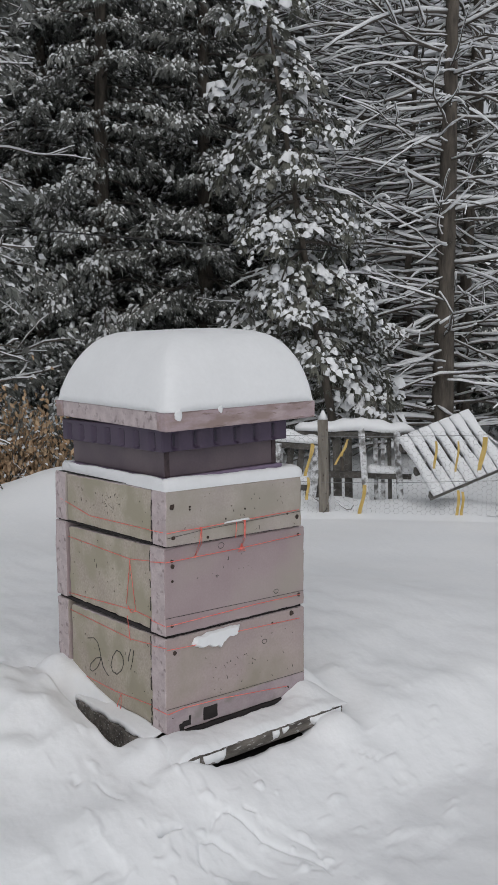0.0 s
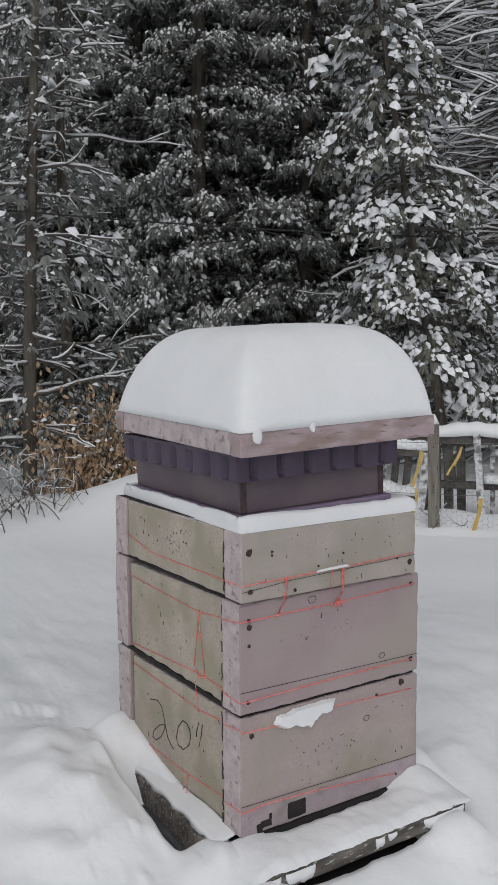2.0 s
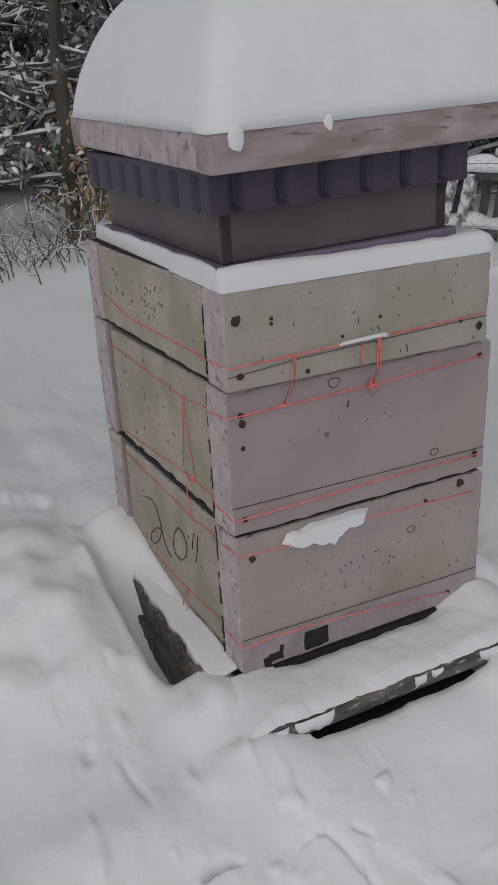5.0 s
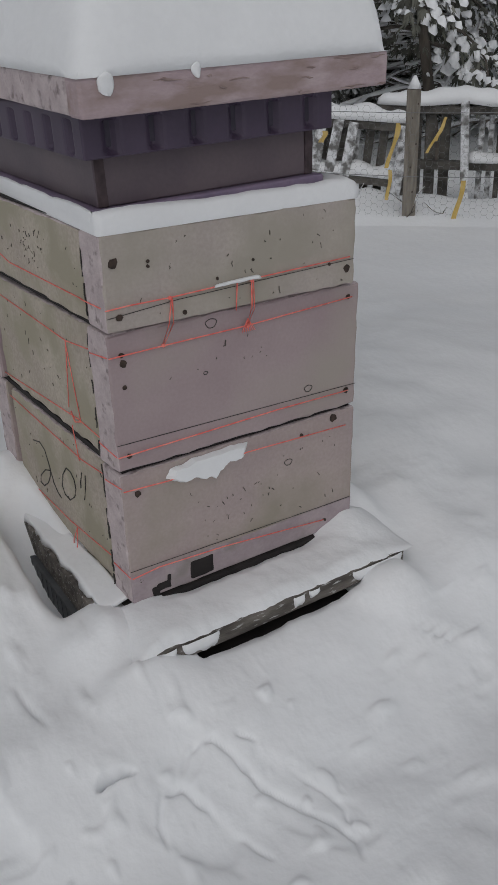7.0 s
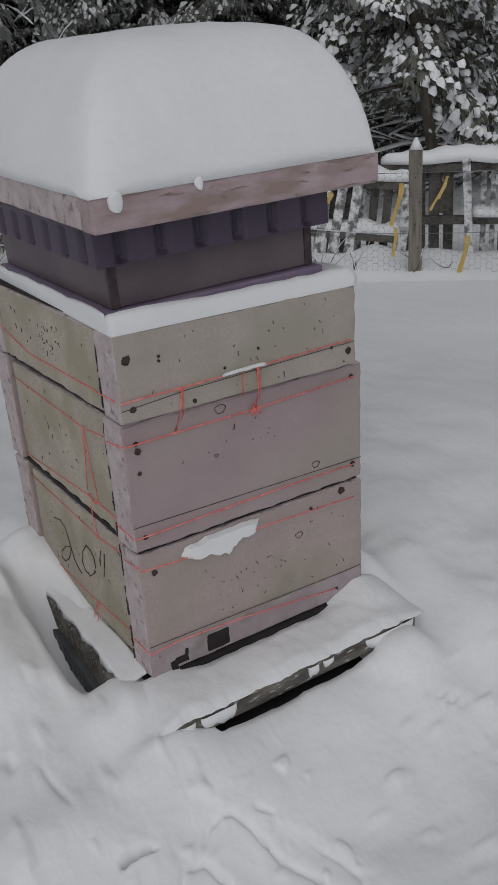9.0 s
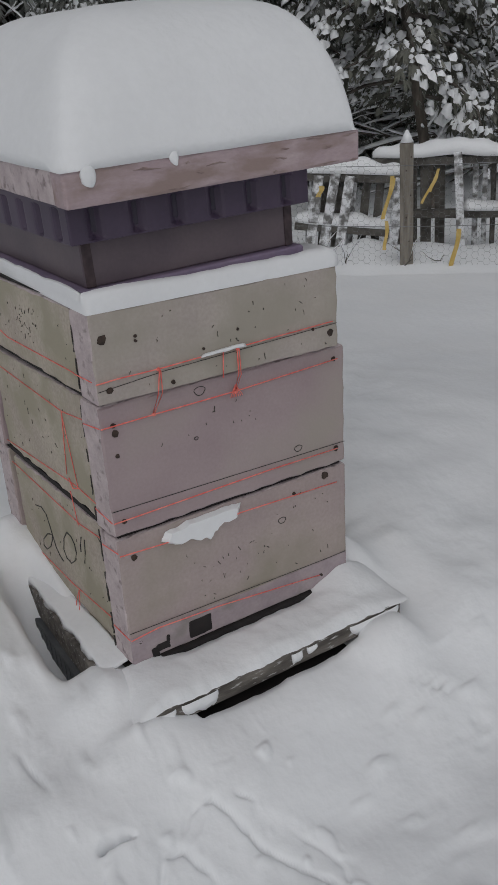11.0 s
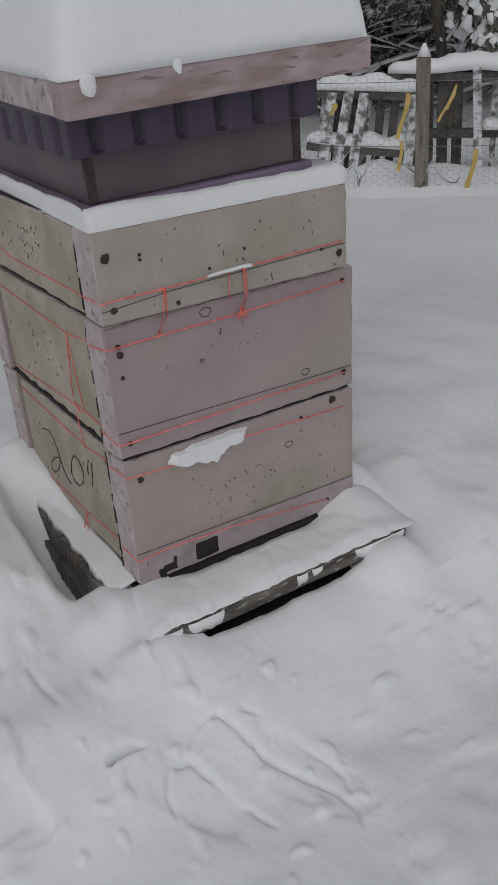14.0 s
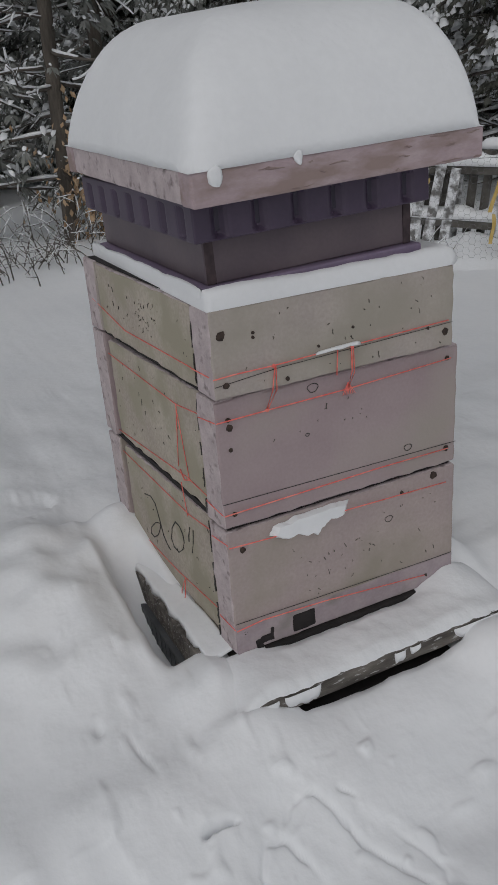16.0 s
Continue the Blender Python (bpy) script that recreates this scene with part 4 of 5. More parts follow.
def conifer(label, at, height, reach, girth, seed, limbs=120, low=0.5, lean=(0, 0), spray=0.098, per=108, snowy=0.9, clump=0.034, droop=0.10, foliage=None, group="dark snowy conifers", blades=5, density=1.0, lie=0.75, lobes=1):
    """An evergreen: tapered trunk, drooping limbs, a crown of many sprays, and the snow that lies on it."""
    rng = np.random.default_rng(seed)
    tree = thing("conifer_tree", label, "tree", at, group=group)
    on = trunk_of(rng, tree, height, girth, lean)
    soup, heads, ways = Soup(), [], []
    for i in range(limbs):
        f = (i + rng.uniform(0, 1)) / limbs
        z = low + (height - low - 0.1) * f ** 1.1
        r = reach * (1 - z / height) ** 0.75 * rng.uniform(0.65, 1.15) + 0.12
        a = i * 2.399 + rng.normal(0, 0.3)
        pts = bent(rng, on(z), (math.cos(a), math.sin(a), rng.uniform(-0.05, 0.30)), r, 6, droop, 0.10)
        v, fc = tube(pts, list(np.linspace(0.016, 0.004, 7)), 4)
        soup.add(v, fc)
        arr = np.array([list(p) for p in pts])
        n = max(6, int(per * density * r / reach * 1.3))
        s = rng.uniform(0.12, 1.0, n) ** 0.8 * 6
        k = np.minimum(5, s.astype(int))
        fr = (s - k)[:, None]
        p = arr[k] * (1 - fr) + arr[k + 1] * fr
        d = unit(arr[k + 1] - arr[k])
        sd = unit(np.cross(d, np.array([0, 0, 1.0])))
        off = rng.uniform(-1, 1, (n, 1))
        wide = 0.30 * (1.1 - s[:, None] / 7) * (0.4 + r / 2)
        p = p + sd * off * wide + np.array([0, 0, -1.0]) * np.abs(off) * wide * 0.45 + rng.normal(0, 0.03, (n, 3))
        w = unit(d * 0.8 + sd * off * 0.9 + np.array([0, 0, -0.75]) + rng.normal(0, 0.28, (n, 3)))
        heads.append(p)
        ways.append(w)
    tagged(soup.put("limbwork", TWIG, tree), kind="stuff")
    p, w = np.concatenate(heads), np.concatenate(ways)
    size = spray * rng.uniform(0.6, 1.3, len(p))
    v, f = spray_mesh(rng, p, w, size, blades)
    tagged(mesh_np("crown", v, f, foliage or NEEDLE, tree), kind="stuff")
    pick = rng.uniform(0, 1, len(p)) < snowy
    c = clump * rng.lognormal(0, 0.33, pick.sum())
    seat, way = p[pick] + w[pick] * size[pick][:, None] * 0.35 + np.array([0, 0, 0.012]), w[pick]
    if lobes > 1:
        seat, way, c = np.repeat(seat, lobes, 0), np.repeat(way, lobes, 0), np.repeat(c, lobes) * rng.uniform(0.5, 0.85, len(c) * lobes)
        seat = seat + rng.normal(0, 0.6, seat.shape) * c[:, None] + way * c[:, None] * rng.uniform(-0.4, 0.9, (len(c), 1))
    v, f = clump_mesh(rng, seat, way, c, lie, 1.5 if lobes > 1 else 1.0)
    tagged(mesh_np("clinging_snow", v, f, SNOW_TREE, tree, True), kind="stuff")
    return tree


def bare_tree(label, at, height, girth, seed, branches=110, reach=2.2, low=0.25, lean=(0, 0), toward=None, snow=0.0255, twigs=4, tufts=0, up=0.0):
    """A trunk with many thin dead branches, each with a ridge of snow along its top."""
    rng = np.random.default_rng(seed)
    tree = thing("bare_tree", label, "tree", at, group="bare-branched trees")
    on = trunk_of(rng, tree, height, girth, lean)
    wood, white, heads, ways = Soup(), Soup(), [], []

    def limb(start, way, length, thick, parts, droop):
        pts = bent(rng, start, way, length, parts, droop, 0.12)
        v, f = tube(pts, list(np.linspace(thick, thick * 0.3, parts + 1)), 4)
        wood.add(v, f)
        s = snow * rng.uniform(0.55, 1.35) * (0.45 + thick * 38)
        keep = pts if rng.uniform() < 0.8 else pts[: max(3, parts // 2)]
        m = len(keep)
        rad = [s * rng.uniform(0.55, 1.2) * (1 - 0.5 * k / m) for k in range(m)]
        rad[0] *= 0.5
        v, f = tube([p + Vector((0, 0, thick * (1 - 0.7 * k / m) + rad[k] * 0.55)) for k, p in enumerate(keep)], rad, 4)
        white.add(v, f)
        return pts

    for i in range(branches):
        z = low + (height * 0.92 - low) * (i + rng.uniform(0, 1)) / branches
        a = i * 2.399 + rng.normal(0, 0.4)
        if toward is not None and rng.uniform() < 0.45:
            a = toward + rng.normal(0, 0.5)
        r = reach * (1 - 0.55 * z / height) * rng.uniform(0.45, 1.15)
        thick = rng.uniform(0.008, 0.017)
        pts = limb(on(z), (math.cos(a), math.sin(a), rng.uniform(-0.10, 0.12) + up), r, thick, 8, rng.uniform(-0.03, 0.05))
        for k in range(twigs):
            j = int(rng.integers(2, 8))
            d = pts[j] - pts[j - 1]
            turn = Vector((-d.y, d.x, 0)) * rng.choice((-1, 1)) * rng.uniform(0.4, 1.1)
            limb(pts[j], d + turn + Vector((0, 0, rng.normal(0.0, 0.03))), r * rng.uniform(0.2, 0.5), thick * 0.55, 5, rng.uniform(-0.05, 0.08))
        if rng.uniform() < tufts:
            for k in range(38):
                j = int(rng.integers(3, 9))
                heads.append(list(pts[j] + Vector(rng.normal(0, 0.12, 3))))
                d = (pts[j] - pts[j - 1]).normalized()
                ways.append(list(d + Vector((*rng.normal(0, 0.5, 2), -0.7))))
    tagged(wood.put("branchwork", TWIG, tree), kind="stuff")
    tagged(white.put("branch_snow", SNOW_TREE, tree, True), kind="stuff")
    if heads:
        p, w = np.array(heads), unit(np.array(ways))
        size = 0.105 * rng.uniform(0.6, 1.3, len(p))
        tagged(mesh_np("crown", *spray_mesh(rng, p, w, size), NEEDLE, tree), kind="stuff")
        pick = rng.uniform(0, 1, len(p)) < 0.6
        tagged(mesh_np("clinging_snow", *clump_mesh(rng, p[pick] + np.array([0, 0, 0.02]), w[pick], 0.04 * rng.lognormal(0, 0.35, pick.sum())), SNOW_TREE, tree, True), kind="stuff")
    return tree


def polar(az, dist, sink=0.0):
    """A place by its bearing from the clearing's near side, nudged to fit the camera's view, with its foot in the snow.
    """
    az -= 0.5 + 1.2 * soft(18, 48, az)
    x, y = -1.0 + dist * math.sin(radians(az)), -1.65 + dist * math.cos(radians(az))
    return (x, y, snow_height(x, y) - sink)


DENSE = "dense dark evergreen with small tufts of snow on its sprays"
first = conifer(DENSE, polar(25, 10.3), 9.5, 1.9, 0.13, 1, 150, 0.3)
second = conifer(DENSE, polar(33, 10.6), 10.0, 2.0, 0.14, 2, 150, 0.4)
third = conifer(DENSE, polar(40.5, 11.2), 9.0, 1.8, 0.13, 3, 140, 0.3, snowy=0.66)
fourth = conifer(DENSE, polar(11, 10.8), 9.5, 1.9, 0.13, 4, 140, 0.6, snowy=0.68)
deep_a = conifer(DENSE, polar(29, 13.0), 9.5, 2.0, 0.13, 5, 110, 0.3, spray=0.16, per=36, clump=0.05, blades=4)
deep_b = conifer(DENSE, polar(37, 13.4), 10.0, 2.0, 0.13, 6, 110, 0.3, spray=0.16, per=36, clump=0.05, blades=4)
for src, az, dist, turn in ((deep_a, 18.0, 11.6, 40), (deep_b, 24.8, 15.0, 70), (deep_a, 29.3, 15.5, 190), (deep_b, 5, 12.0, 60), (deep_a, 21.5, 14.5, 20), (deep_a, 44.5, 14.0, 300),
                            (deep_b, 14, 14.0, 150), (deep_b, 56, 14.5, 80), (deep_a, 61, 13.0, 170), (deep_b, -2, 13.0, 250), (deep_a, 67, 14.5, 30), (deep_b, 33, 16.0, 10), (deep_a, 41, 16.5, 50),
                            (deep_a, 27.0, 11.9, 110), (deep_b, 31.2, 12.2, 200), (deep_a, 35.6, 12.0, 260), (deep_b, 22.0, 12.4, 320)):
    copy_thing(src, pose(*polar(az, dist), 0, 0, turn))
for src, az, dist, turn in ((first, 29.6, 9.7, 75), (third, 37.2, 10.0, 140), (second, 20.5, 10.4, 215)):
    copy_thing(src, pose(*polar(az, dist), 0, 0, turn))
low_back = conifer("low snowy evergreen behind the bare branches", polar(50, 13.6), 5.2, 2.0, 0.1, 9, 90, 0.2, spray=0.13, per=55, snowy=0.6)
copy_thing(low_back, pose(*polar(46.5, 12.8), 0, 0, 130))
copy_thing(low_back, pose(*polar(53.5, 12.6), 0, 0, 230))

BARE = "tall grey-brown trunk with snow-lined bare branches"
bare_tree(BARE, polar(54.0, 9.0), 9.0, 0.135, 21, 190, 2.3, 0.25, toward=radians(150))
bare_tree(BARE, polar(55.6, 10.2), 9.0, 0.10, 22, 110, 2.2, 0.2, toward=radians(150))
bare_tree(BARE, polar(50.2, 10.6), 7.5, 0.09, 23, 190, 2.2, 0.2, toward=radians(120))
bare_tree(BARE, polar(47.0, 10.8), 6.5, 0.07, 24, 160, 1.9, 0.2)
bare_tree(BARE, polar(44.0, 10.9), 6.5, 0.07, 29, 120, 1.8, 0.2)
bare_tree(BARE, polar(51.8, 9.7), 6.8, 0.07, 30, 150, 2.0, 0.2, toward=radians(140))
bare_tree(BARE, polar(59.5, 9.6), 8.5, 0.11, 25, 100, 2.0, 0.3)
bare_tree("slim leaning trunk with bare lower branches and snowy tufts", polar(17.6, 7.0), 7.0, 0.062, 26, 64, 1.1, 0.3, lean=(0.05, -0.02), tufts=0.6, snow=0.014)
bare_tree("slim upright trunk with bare lower branches and snowy tufts", polar(20.6, 7.9), 7.5, 0.065, 27, 64, 1.1, 0.4, tufts=0.6, snow=0.014)
bare_tree("slim upright trunk with bare lower branches and snowy tufts", polar(12.5, 7.4), 7.5, 0.065, 28, 64, 1.1, 0.4, tufts=0.6, snow=0.014)

conifer("slender leaning cedar weighed down by large clumps of snow", polar(47.6, 7.7), 5.6, 1.35, 0.05, 31, 56, 0.85, lean=(-0.13, 0.12), spray=0.095, per=70, snowy=0.52, clump=0.058, droop=0.17, foliage=CEDAR, group="", blades=7, lie=0.55, lobes=3)


# ---- the brown shrub and the brush beside it ----
def leafy_shrub(label, at, height, wide, seed, leaves):
    rng = np.random.default_rng(seed)
    bush = thing("shrub", label, "shrub", at)
    heads = []
    stems = Soup()
    for i in range(16):
        a = rng.uniform(0, 6.28)
        pts = bent(rng, (0.05 * math.cos(a), 0.05 * math.sin(a), -0.1), (0.45 * math.cos(a), 0.45 * math.sin(a), 1.0), height * rng.uniform(0.6, 1.05), 7, 0.02, 0.10)
        stems.add(*tube(pts, list(np.linspace(0.009, 0.002, 8)), 4))
        for k in range(leaves // 16):
            j = int(rng.integers(1, 8))
            heads.append(list(pts[j] + Vector(rng.normal(0, wide * 0.22, 3))))
    tagged(stems.put("stemwork", TWIG, bush), kind="stuff")
    p = np.array(heads)
    n = len(p)
    d = unit(rng.normal(0, 0.45, (n, 3)) + np.array([0, 0, -1.0]))
    s = unit(np.cross(d, rng.normal(0, 1, (n, 3))))
    size = rng.uniform(0.035, 0.075, (n, 1))
    curl = np.cross(d, s) * size * 0.25
    verts = np.concatenate([p, p + d * size * 0.5 + s * size * 0.27, p + d * size, p + d * size * 0.5 - s * size * 0.27, p + d * size * 0.5 + curl])
    i = np.arange(n)
    faces = np.concatenate([np.stack([i + n * a, i + n * b, i + n * 4], 1) for a, b in ((0, 1), (1, 2), (2, 3), (3, 0))])
    tagged(mesh_np("leafage", verts, faces, DEADLEAF, bush), kind="stuff")
    pick = rng.uniform(0, 1, n) < 0.05
    snow = mesh_np("clinging_snow", *clump_mesh(rng, p[pick], d[pick] * np.array([1, 1, 0.2]), rng.uniform(0.02, 0.05, pick.sum())), SNOW_TREE, bush, True)
    tagged(snow, kind="stuff")


leafy_shrub("shrub with dry tan leaves still hanging on it", polar(21.3, 7.0), 0.85, 0.62, 41, 1500)
leafy_shrub("shrub with dry tan leaves still hanging on it", polar(23.8, 7.5), 0.65, 0.7, 42, 1100)


def brush(at, seed, count, height):
    rng = np.random.default_rng(seed)
    wood, white = Soup(), Soup()
    for i in range(count):
        a = rng.uniform(0, 6.28)
        p0 = (rng.normal(0, 0.35), rng.normal(0, 0.3), -0.05)
        pts = bent(rng, p0, (0.5 * math.cos(a), 0.5 * math.sin(a), 1), height * rng.uniform(0.4, 1.1), 6, 0.04, 0.16)
        wood.add(*tube(pts, list(np.linspace(0.0045, 0.0015, 7)), 4))
        for k in range(3):
            j = int(rng.integers(2, 7))
            d = pts[j] - pts[j - 1]
            q = bent(rng, pts[j], d + Vector(rng.normal(0, 0.06, 3)), 0.17, 4, 0.05, 0.2)
            wood.add(*tube(q, list(np.linspace(0.0028, 0.001, 5)), 3))
            white.add(*tube([v + Vector((0, 0, 0.004)) for v in q[1:]], [0.0018, 0.0034, 0.003, 0.0012], 4))
    b = thing("brush", "tangle of thin leafless stems poking out of the snow", "brush", at, group="leafless brush", kind="stuff")
    wood.put("stems", TWIG, b)
    white.put("stem_snow", SNOW_TREE, b, True)


for k, (az, dist) in enumerate(((17.8, 6.2), (16.0, 5.9), (14.0, 6.1), (11, 6.3), (8, 6.6), (19.6, 6.9))):
    brush(polar(az, dist), 60 + k, 18, 0.50)

# a dark cable slung between two trunks
a0, a1 = Vector(polar(9.0, 6.7)), Vector(polar(46.8, 7.65))
a0.z, a1.z = 2.22, 2.10
span = [a0.lerp(a1, k / 24) - Vector((0, 0, 0.04 * 4 * (k / 24) * (1 - k / 24))) for k in range(25)]
tagged(cord("cable", None, span, 0.006, CABLE), "thin black cable slung between the trees", "cable")


# ---- the fence and the pallets behind it ----
FENCE = pose(2.805, 2.325, -0.045, 0, 0, -45)


def fence_thing(name, label, category, group="", n=0.0, kind=""):
    ob = thing(name, label, category, group=group, kind=kind)
    ob.matrix_world = FENCE @ pose(0, n, 0)
    return ob


def stick(name, parent, a, z, wide, thick, material, seed=0.0):
    """A board from one point to another (u, height), of a width in the plane and a thickness across it."""
    (u0, z0), (u1, z1) = a, z
    length = math.hypot(u1 - u0, z1 - z0)
    bm = slab((0, -thick / 2, -wide / 2), (length, thick / 2, wide / 2), 0.08, 0.003, 0.004, seed + u0)
    bm.transform(pose((u0), 0, z0, 0, -math.degrees(math.atan2(z1 - z0, u1 - u0)), 0))
    return part(name, bm, material, parent)


def ridge(name, label, pts, wide, tall, n, seed):
    """A rounded ridge of snow along points (u, height), lying on a rail."""
    count = 40
    us = np.linspace(0, 1, count)
    xs = np.interp(us, np.linspace(0, 1, len(pts)), [p[0] for p in pts])
    zs = np.interp(us, np.linspace(0, 1, len(pts)), [p[1] for p in pts])
    verts, faces, m = [], [], 9
    for k in range(count):
        end = min(1.0, 7 * min(us[k], 1 - us[k]) + 0.1) ** 0.5
        t = tall * end * (1 + 0.45 * lumps(xs[k], seed, 0.12, seed))
        for j in range(m):
            a = math.pi * j / (m - 1)
            verts.append((xs[k], math.cos(a) * wide / 2 * end, zs[k] + math.sin(a) ** 0.7 * t))
    for k in range(count - 1):
        for j in range(m - 1):
            faces.append((k * m + j, (k + 1) * m + j, (k + 1) * m + j + 1, k * m + j + 1))
        faces.append((k * m + m - 1, (k + 1) * m + m - 1, (k + 1) * m, k * m))
    faces += [tuple(range(m)), tuple((count - 1) * m + j for j in range(m - 1, -1, -1))]
    ob = part_data(name, verts, faces, SNOW_SOFT, smooth=True)
    ob.matrix_world = FENCE @ pose(0, n, 0)
    return tagged(ob, label, "snow", group="snow on the pallets")


def fence():
    f = fence_thing("fence", "wire netting fence on a weathered wooden post", "fence")
    bm = slab((-0.036, -0.036, -0.35), (0.036, 0.036, 0.695), 0.07, 0.003, 0.006, 3)
    bm.transform(pose(0.035, 0, 0, 0, -1.2, 0))
    post = part("post", bm, POSTWOOD, f)
    for z, x in ((0.62, 0.01), (0.55, -0.015), (0.42, 0.012), (0.30, -0.01), (0.17, 0.008)):
        part("nail", slab((0.035 + x, -0.040, z), (0.041 + x, -0.034, z + 0.008), 0, 0, 0.001), STEEL, post)
    cap = bmesh.new()
    bmesh.ops.create_cone(cap, cap_ends=True, segments=14, radius1=0.037, radius2=0.008, depth=0.065, matrix=Matrix.Translation((0.021, 0, 0.728)))
    for v in cap.verts:
        v.co += noise.noise_vector(v.co * 20) * 0.004
    snow = part("snow_tip", cap, SNOW_SOFT, f, "pointed cap of snow")
    snow.data.shade_smooth()
    for z, sag in ((0.60, 0.02), (0.285, 0.03), (0.03, 0.01)):
        pts = [(u, -0.042, z - sag * math.sin((u + 1.2) * 1.1) ** 2) for u in np.linspace(-1.4, 2.6, 24)]
        v, fc = tube(pts, [0.0016] * 24, 4)
        part_data("line_wire", v, fc, WIRE, f)
    soup, r = Soup(), 0.021
    w = 0.0011
    for i in range(-45, 80):
        for j in range(0, 17):
            u, z = i * r * 1.5, 0.0 + j * r * 1.732 + (r * 0.866 if i % 2 else 0)
            c = [(u + r * math.cos(k * math.pi / 3), z + r * math.sin(k * math.pi / 3)) for k in range(4)]
            for a, b in zip(c, c[1:]):
                dx, dz = b[0] - a[0], b[1] - a[1]
                q = w / math.hypot(dx, dz) / 2
                y = -0.040 + 0.012 * math.sin(a[0] * 3)
                soup.add([(a[0] - dz * q, y, a[1] + dx * q), (b[0] - dz * q, y, b[1] + dx * q), (b[0] + dz * q, y, b[1] - dx * q), (a[0] + dz * q, y, a[1] - dx * q)], [(0, 1, 2, 3)])
    net = soup.put("wire_netting", WIRE, f)
    tagged(net, kind="stuff")


fence()


def ribbon(a, z, wide, twist=0.5):
    (u0, z0), (u1, z1) = a, z
    verts, n = [], 9
    for k in range(n):
        t = k / (n - 1)
        u, h = u0 + (u1 - u0) * t + 0.006 * math.sin(5 * t), z0 + (z1 - z0) * t
        ang = twist * math.sin(4 * t + u0 * 9)
        verts += [(u - wide / 2 * math.cos(ang), -0.05 - wide / 2 * math.sin(ang), h), (u + wide / 2 * math.cos(ang), -0.05 + wide / 2 * math.sin(ang), h)]
    back = [(x, y + 0.0015, h) for x, y, h in verts]
    faces = [(2 * k, 2 * k + 1, 2 * k + 3, 2 * k + 2) for k in range(n - 1)] + [(2 * n + 2 * k + 1, 2 * n + 2 * k, 2 * n + 2 * k + 2, 2 * n + 2 * k + 3) for k in range(n - 1)]
    ob = part_data("flagging_ribbon", verts + back, faces, RIBBON, smooth=True)
    ob.matrix_world = FENCE
    tagged(ob, "yellow plastic marker ribbon tied to the fence wire", "ribbon", group="marker ribbons on the fence")


for a, z, w in (((-0.05, 0.53), (-0.095, 0.30), 0.022), ((-0.04, 0.52), (-0.08, 0.36), 0.014), ((-0.08, 0.29), (-0.085, 0.13), 0.020), ((0.195, 0.56), (0.115, 0.38), 0.016), ((0.19, 0.55), (0.16, 0.44), 0.012),
                ((0.315, 0.24), (0.285, 0.03), 0.026), ((1.13, 0.58), (1.10, 0.35), 0.034), ((0.955, 0.21), (0.955, 0.02), 0.020), ((0.985, 0.20), (0.985, 0.03), 0.018), ((0.80, 0.55), (0.795, 0.36), 0.018), ((0.95, 0.55), (0.94, 0.34), 0.014),
                ((-0.44, 0.49), (-0.455, 0.43), 0.03)):
    ribbon(a, z, w)


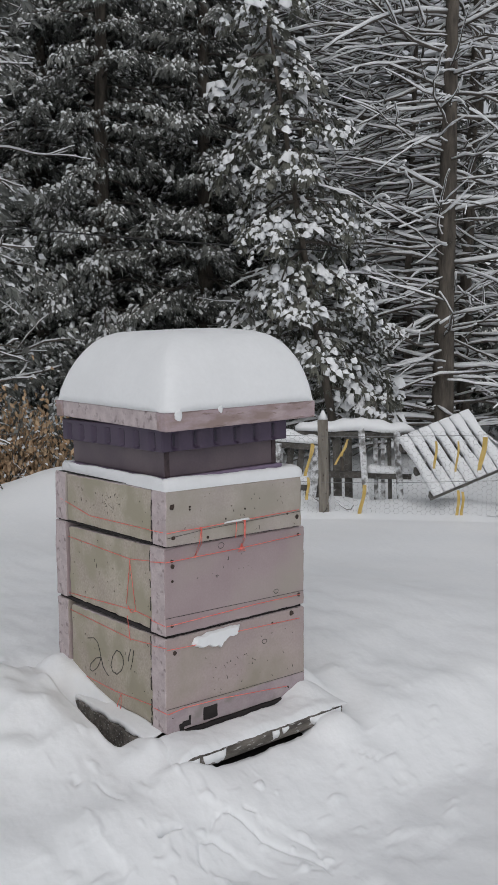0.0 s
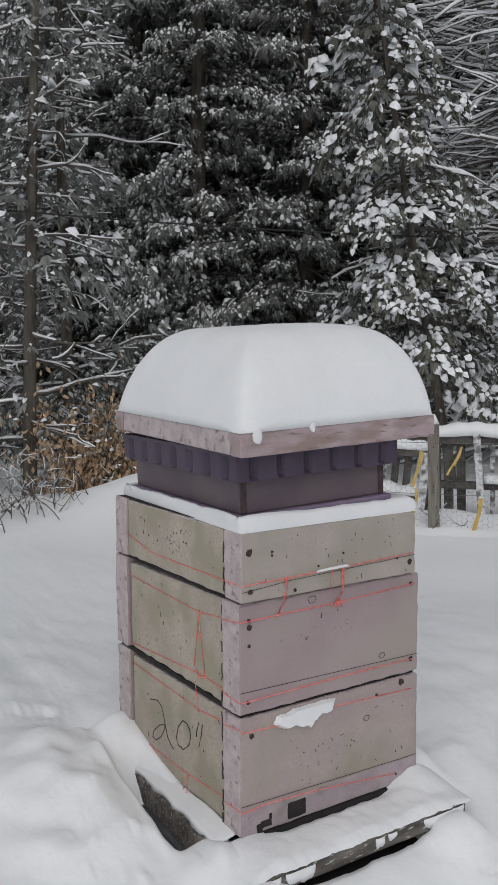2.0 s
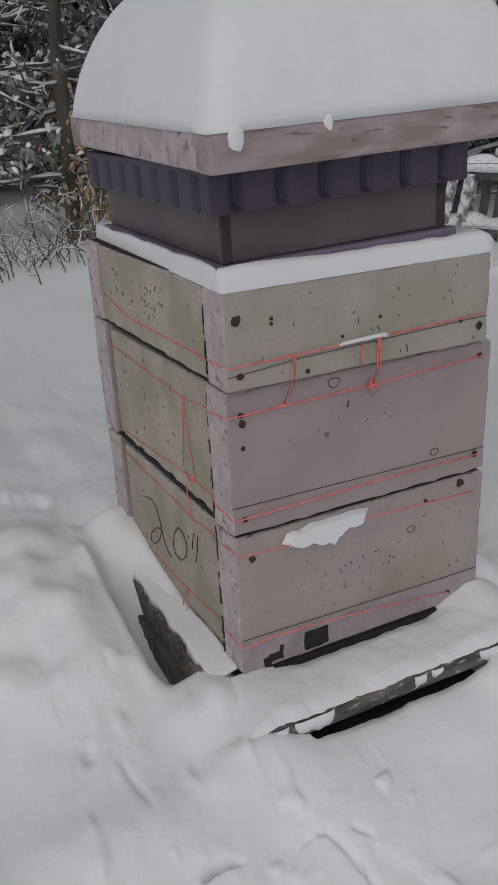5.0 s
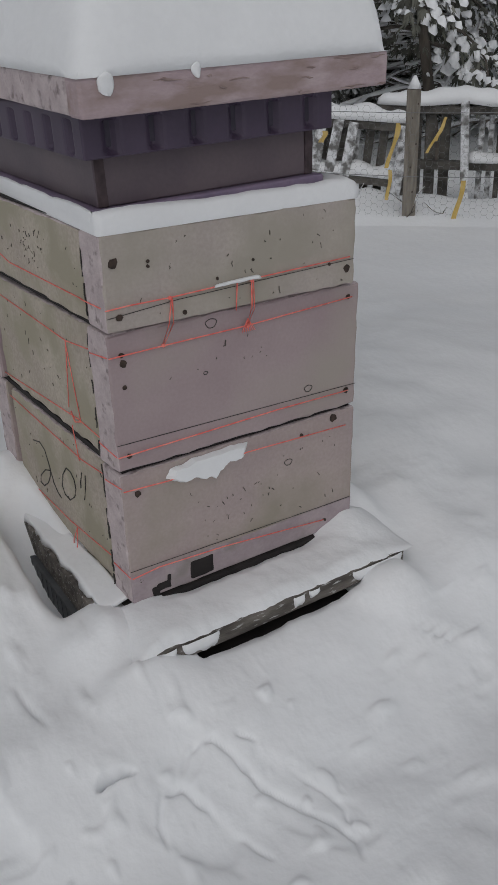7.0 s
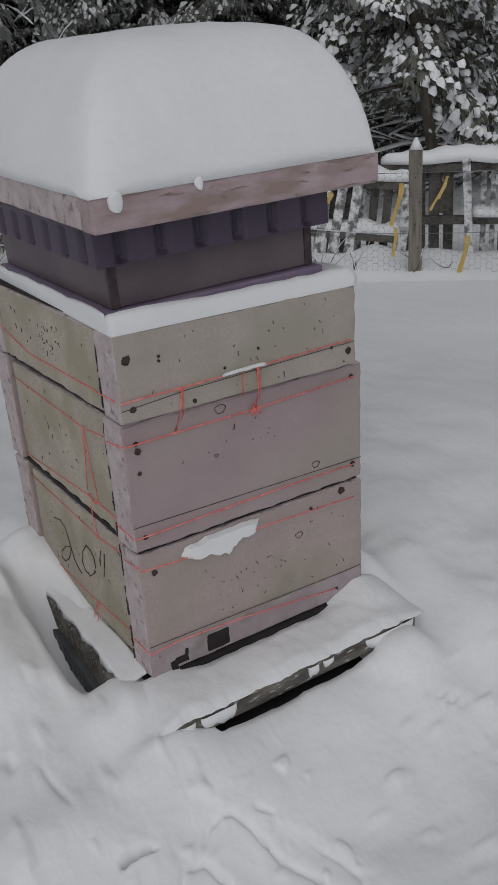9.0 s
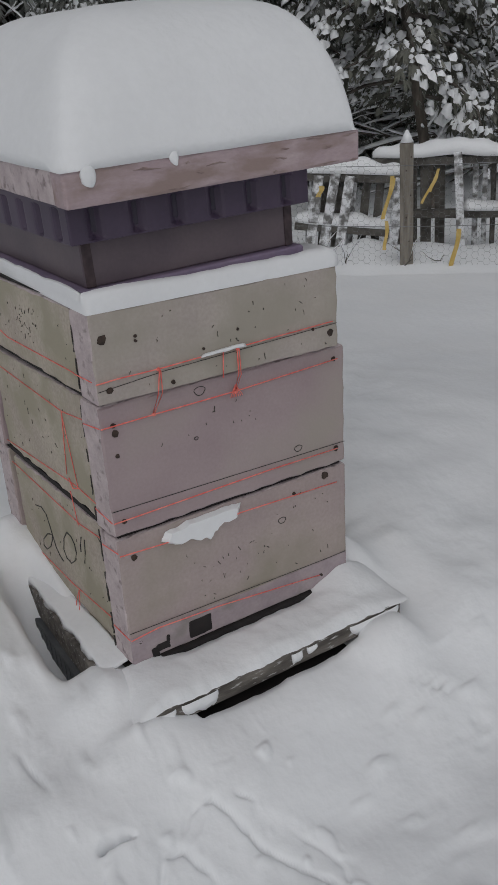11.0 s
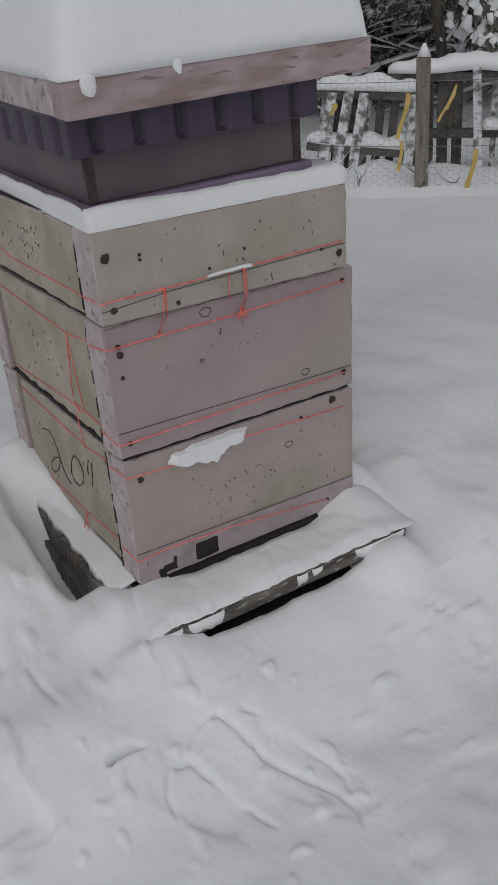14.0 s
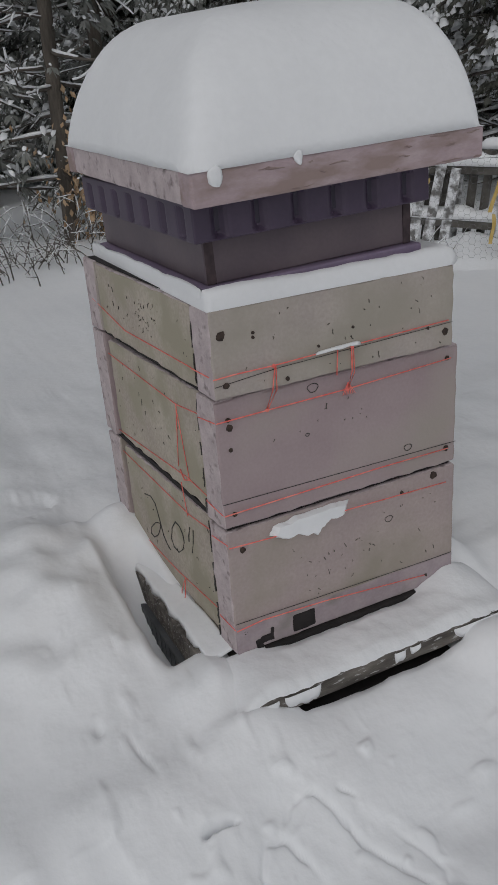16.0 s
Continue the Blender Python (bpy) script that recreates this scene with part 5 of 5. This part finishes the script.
def pallets():
    p = fence_thing("pallet", "old slanted pallet of snow-dusted slats leaning behind the fence", "pallet", "old pallets behind the fence", 0.35)
    stick("rail", p, (-0.62, 0.505), (0.02, 0.465), 0.045, 0.09, SLATWOOD)
    stick("rail", p, (-0.66, 0.215), (-0.03, 0.155), 0.045, 0.09, SLATWOOD)
    for k, (a, z) in enumerate((((-0.50, 0.51), (-0.575, 0.02)), ((-0.40, 0.52), (-0.50, 0.0)), ((-0.315, 0.50), (-0.40, -0.02)), ((-0.02, 0.48), (-0.075, -0.02)))):
        s = stick("slat", p, z, a, 0.058, 0.018, SNOWYSLAT, k)
        s.location.y = -0.055
    # back slats, added so the gaps between the front ones look dark
    for k in range(8):
        s = stick("slat", p, (-0.60 + k * 0.082, -0.02), (-0.55 + k * 0.082, 0.49), 0.050, 0.018, SLATWOOD if k % 3 else SNOWYSLAT, k + 20)
        s.location.y = 0.055
    ridge("rail_snow", "thick ridge of snow along a pallet rail", [(-0.62, 0.527), (-0.36, 0.515), (0.02, 0.49)], 0.13, 0.075, 0.35, 1.0)
    ridge("rail_snow", "thick ridge of snow along a pallet rail", [(-0.66, 0.237), (-0.3, 0.205), (-0.03, 0.18)], 0.13, 0.075, 0.35, 2.0)

    q = fence_thing("pallet", "upright grey pallet with dark gaps between its slats", "pallet", "old pallets behind the fence", 0.50)
    stick("rail", q, (-0.18, 0.555), (0.68, 0.545), 0.045, 0.09, SLATWOOD)
    stick("rail", q, (-0.02, 0.245), (0.68, 0.235), 0.045, 0.09, SLATWOOD)
    for k, (u, top, m, w) in enumerate(((0.03, 0.56, SLATWOOD, 0.065), (0.115, 0.56, SLATWOOD, 0.065), (0.20, 0.56, SLATWOOD, 0.06), (0.41, 0.54, SNOWYSLAT, 0.034), (0.465, 0.54, SNOWYSLAT, 0.030), (0.515, 0.54, SLATWOOD, 0.03))):
        s = stick("slat", q, (u + 0.015, -0.03), (u, top), w, 0.018, m, k + 40)
        s.location.y = 0.056
    for k, (a, z) in enumerate((((0.30, 0.60), (0.345, 0.02)), ((0.565, 0.58), (0.60, 0.02)))):
        s = stick("upright", q, z, a, 0.048, 0.03, SNOWYSLAT, k + 60)
        s.location.y = -0.062
    ridge("rail_snow", "thick ridge of snow along a pallet rail", [(-0.20, 0.58), (0.1, 0.575), (0.3, 0.59), (0.45, 0.57), (0.70, 0.57)], 0.15, 0.085, 0.50, 3.0)
    ridge("rail_snow", "thick ridge of snow along a pallet rail", [(0.33, 0.262), (0.70, 0.255)], 0.13, 0.065, 0.50, 4.0)

    r = thing("pallet", "tilted pallet almost covered in snow", "pallet", group="old pallets behind the fence")
    lean = FENCE @ pose(0.57, 0.30, 0.51) @ pose(0, 0, 0, -38, 0, 0) @ pose(0, 0, 0, 0, -26, 0)
    r.matrix_world = lean
    for k in range(7):
        u = 0.045 + k * 0.085
        stick("slat", r, (u, -0.50), (u, 0.02), 0.062, 0.018, SNOWYSLAT, k + 80)
    for z in (-0.03, -0.25, -0.47):
        s = stick("rail", r, (0.0, z), (0.60, z), 0.04, 0.07, SLATWOOD, z)
        s.location.y = 0.05
    for k in range(7):
        u = 0.045 + k * 0.085
        verts, faces, n, m = [], [], 16, 7
        for i in range(n + 1):
            t = i / n
            half = 0.0425 if (t < 0.22 or t > 0.68) else 0.035
            for j in range(m):
                a = math.pi * j / (m - 1)
                hgt = 0.034 * (1 + 0.4 * lumps(u * 3, t * 5, 0.3, 2.0)) * min(1.0, 8 * min(t, 1 - t) + 0.15) ** 0.5
                verts.append((u + math.cos(a) * half * (1 + 0.12 * lumps(t * 9, u * 20, 0.5, 4)), -0.008 - math.sin(a) ** 0.6 * hgt, 0.03 - t * 0.54))
        for i in range(n):
            for j in range(m - 1):
                faces.append((i * m + j, i * m + j + 1, (i + 1) * m + j + 1, (i + 1) * m + j))
            faces.append((i * m + m - 1, i * m, (i + 1) * m, (i + 1) * m + m - 1))
        ob = part_data("slat_snow", verts, faces, SNOW_SOFT, None, True)
        ob.matrix_world = lean
        tagged(ob, "snow lying along a slat of the tilted pallet", "snow", group="snow on the tilted pallet")


pallets()


def fence_drift():
    """The drift of snow along the foot of the netting."""
    verts, faces, nx, ny = [], [], 70, 14
    for i in range(nx + 1):
        u = -1.3 + 3.4 * i / nx
        for j in range(ny + 1):
            n = -0.25 + 1.1 * j / ny
            h = (0.075 + 0.055 * lumps(u, 0, 0.28, 3.0) + 0.05 * math.exp(-((u + 0.22) / 0.14) ** 2)) * math.exp(-((n - 0.28) / 0.30) ** 2)
            p = FENCE @ Vector((u, n, 0))
            k = min(1.0, 5 * min(i / nx, 1 - i / nx), 6 * min(j / ny, 1 - j / ny))
            verts.append((p.x, p.y, snow_height(p.x, p.y) + (h + 0.01) * k - 0.012))
    faces = [(i * (ny + 1) + j, (i + 1) * (ny + 1) + j, (i + 1) * (ny + 1) + j + 1, i * (ny + 1) + j + 1) for i in range(nx) for j in range(ny)]
    tagged(part_data("snow_drift", verts, faces, SNOW, smooth=True), "low drift of snow along the foot of the fence", "snow", kind="stuff")


fence_drift()
foot = FENCE @ Vector((-0.2, 0.15, 0.06))
brush((foot.x, foot.y, 0.02), 71, 8, 0.16)
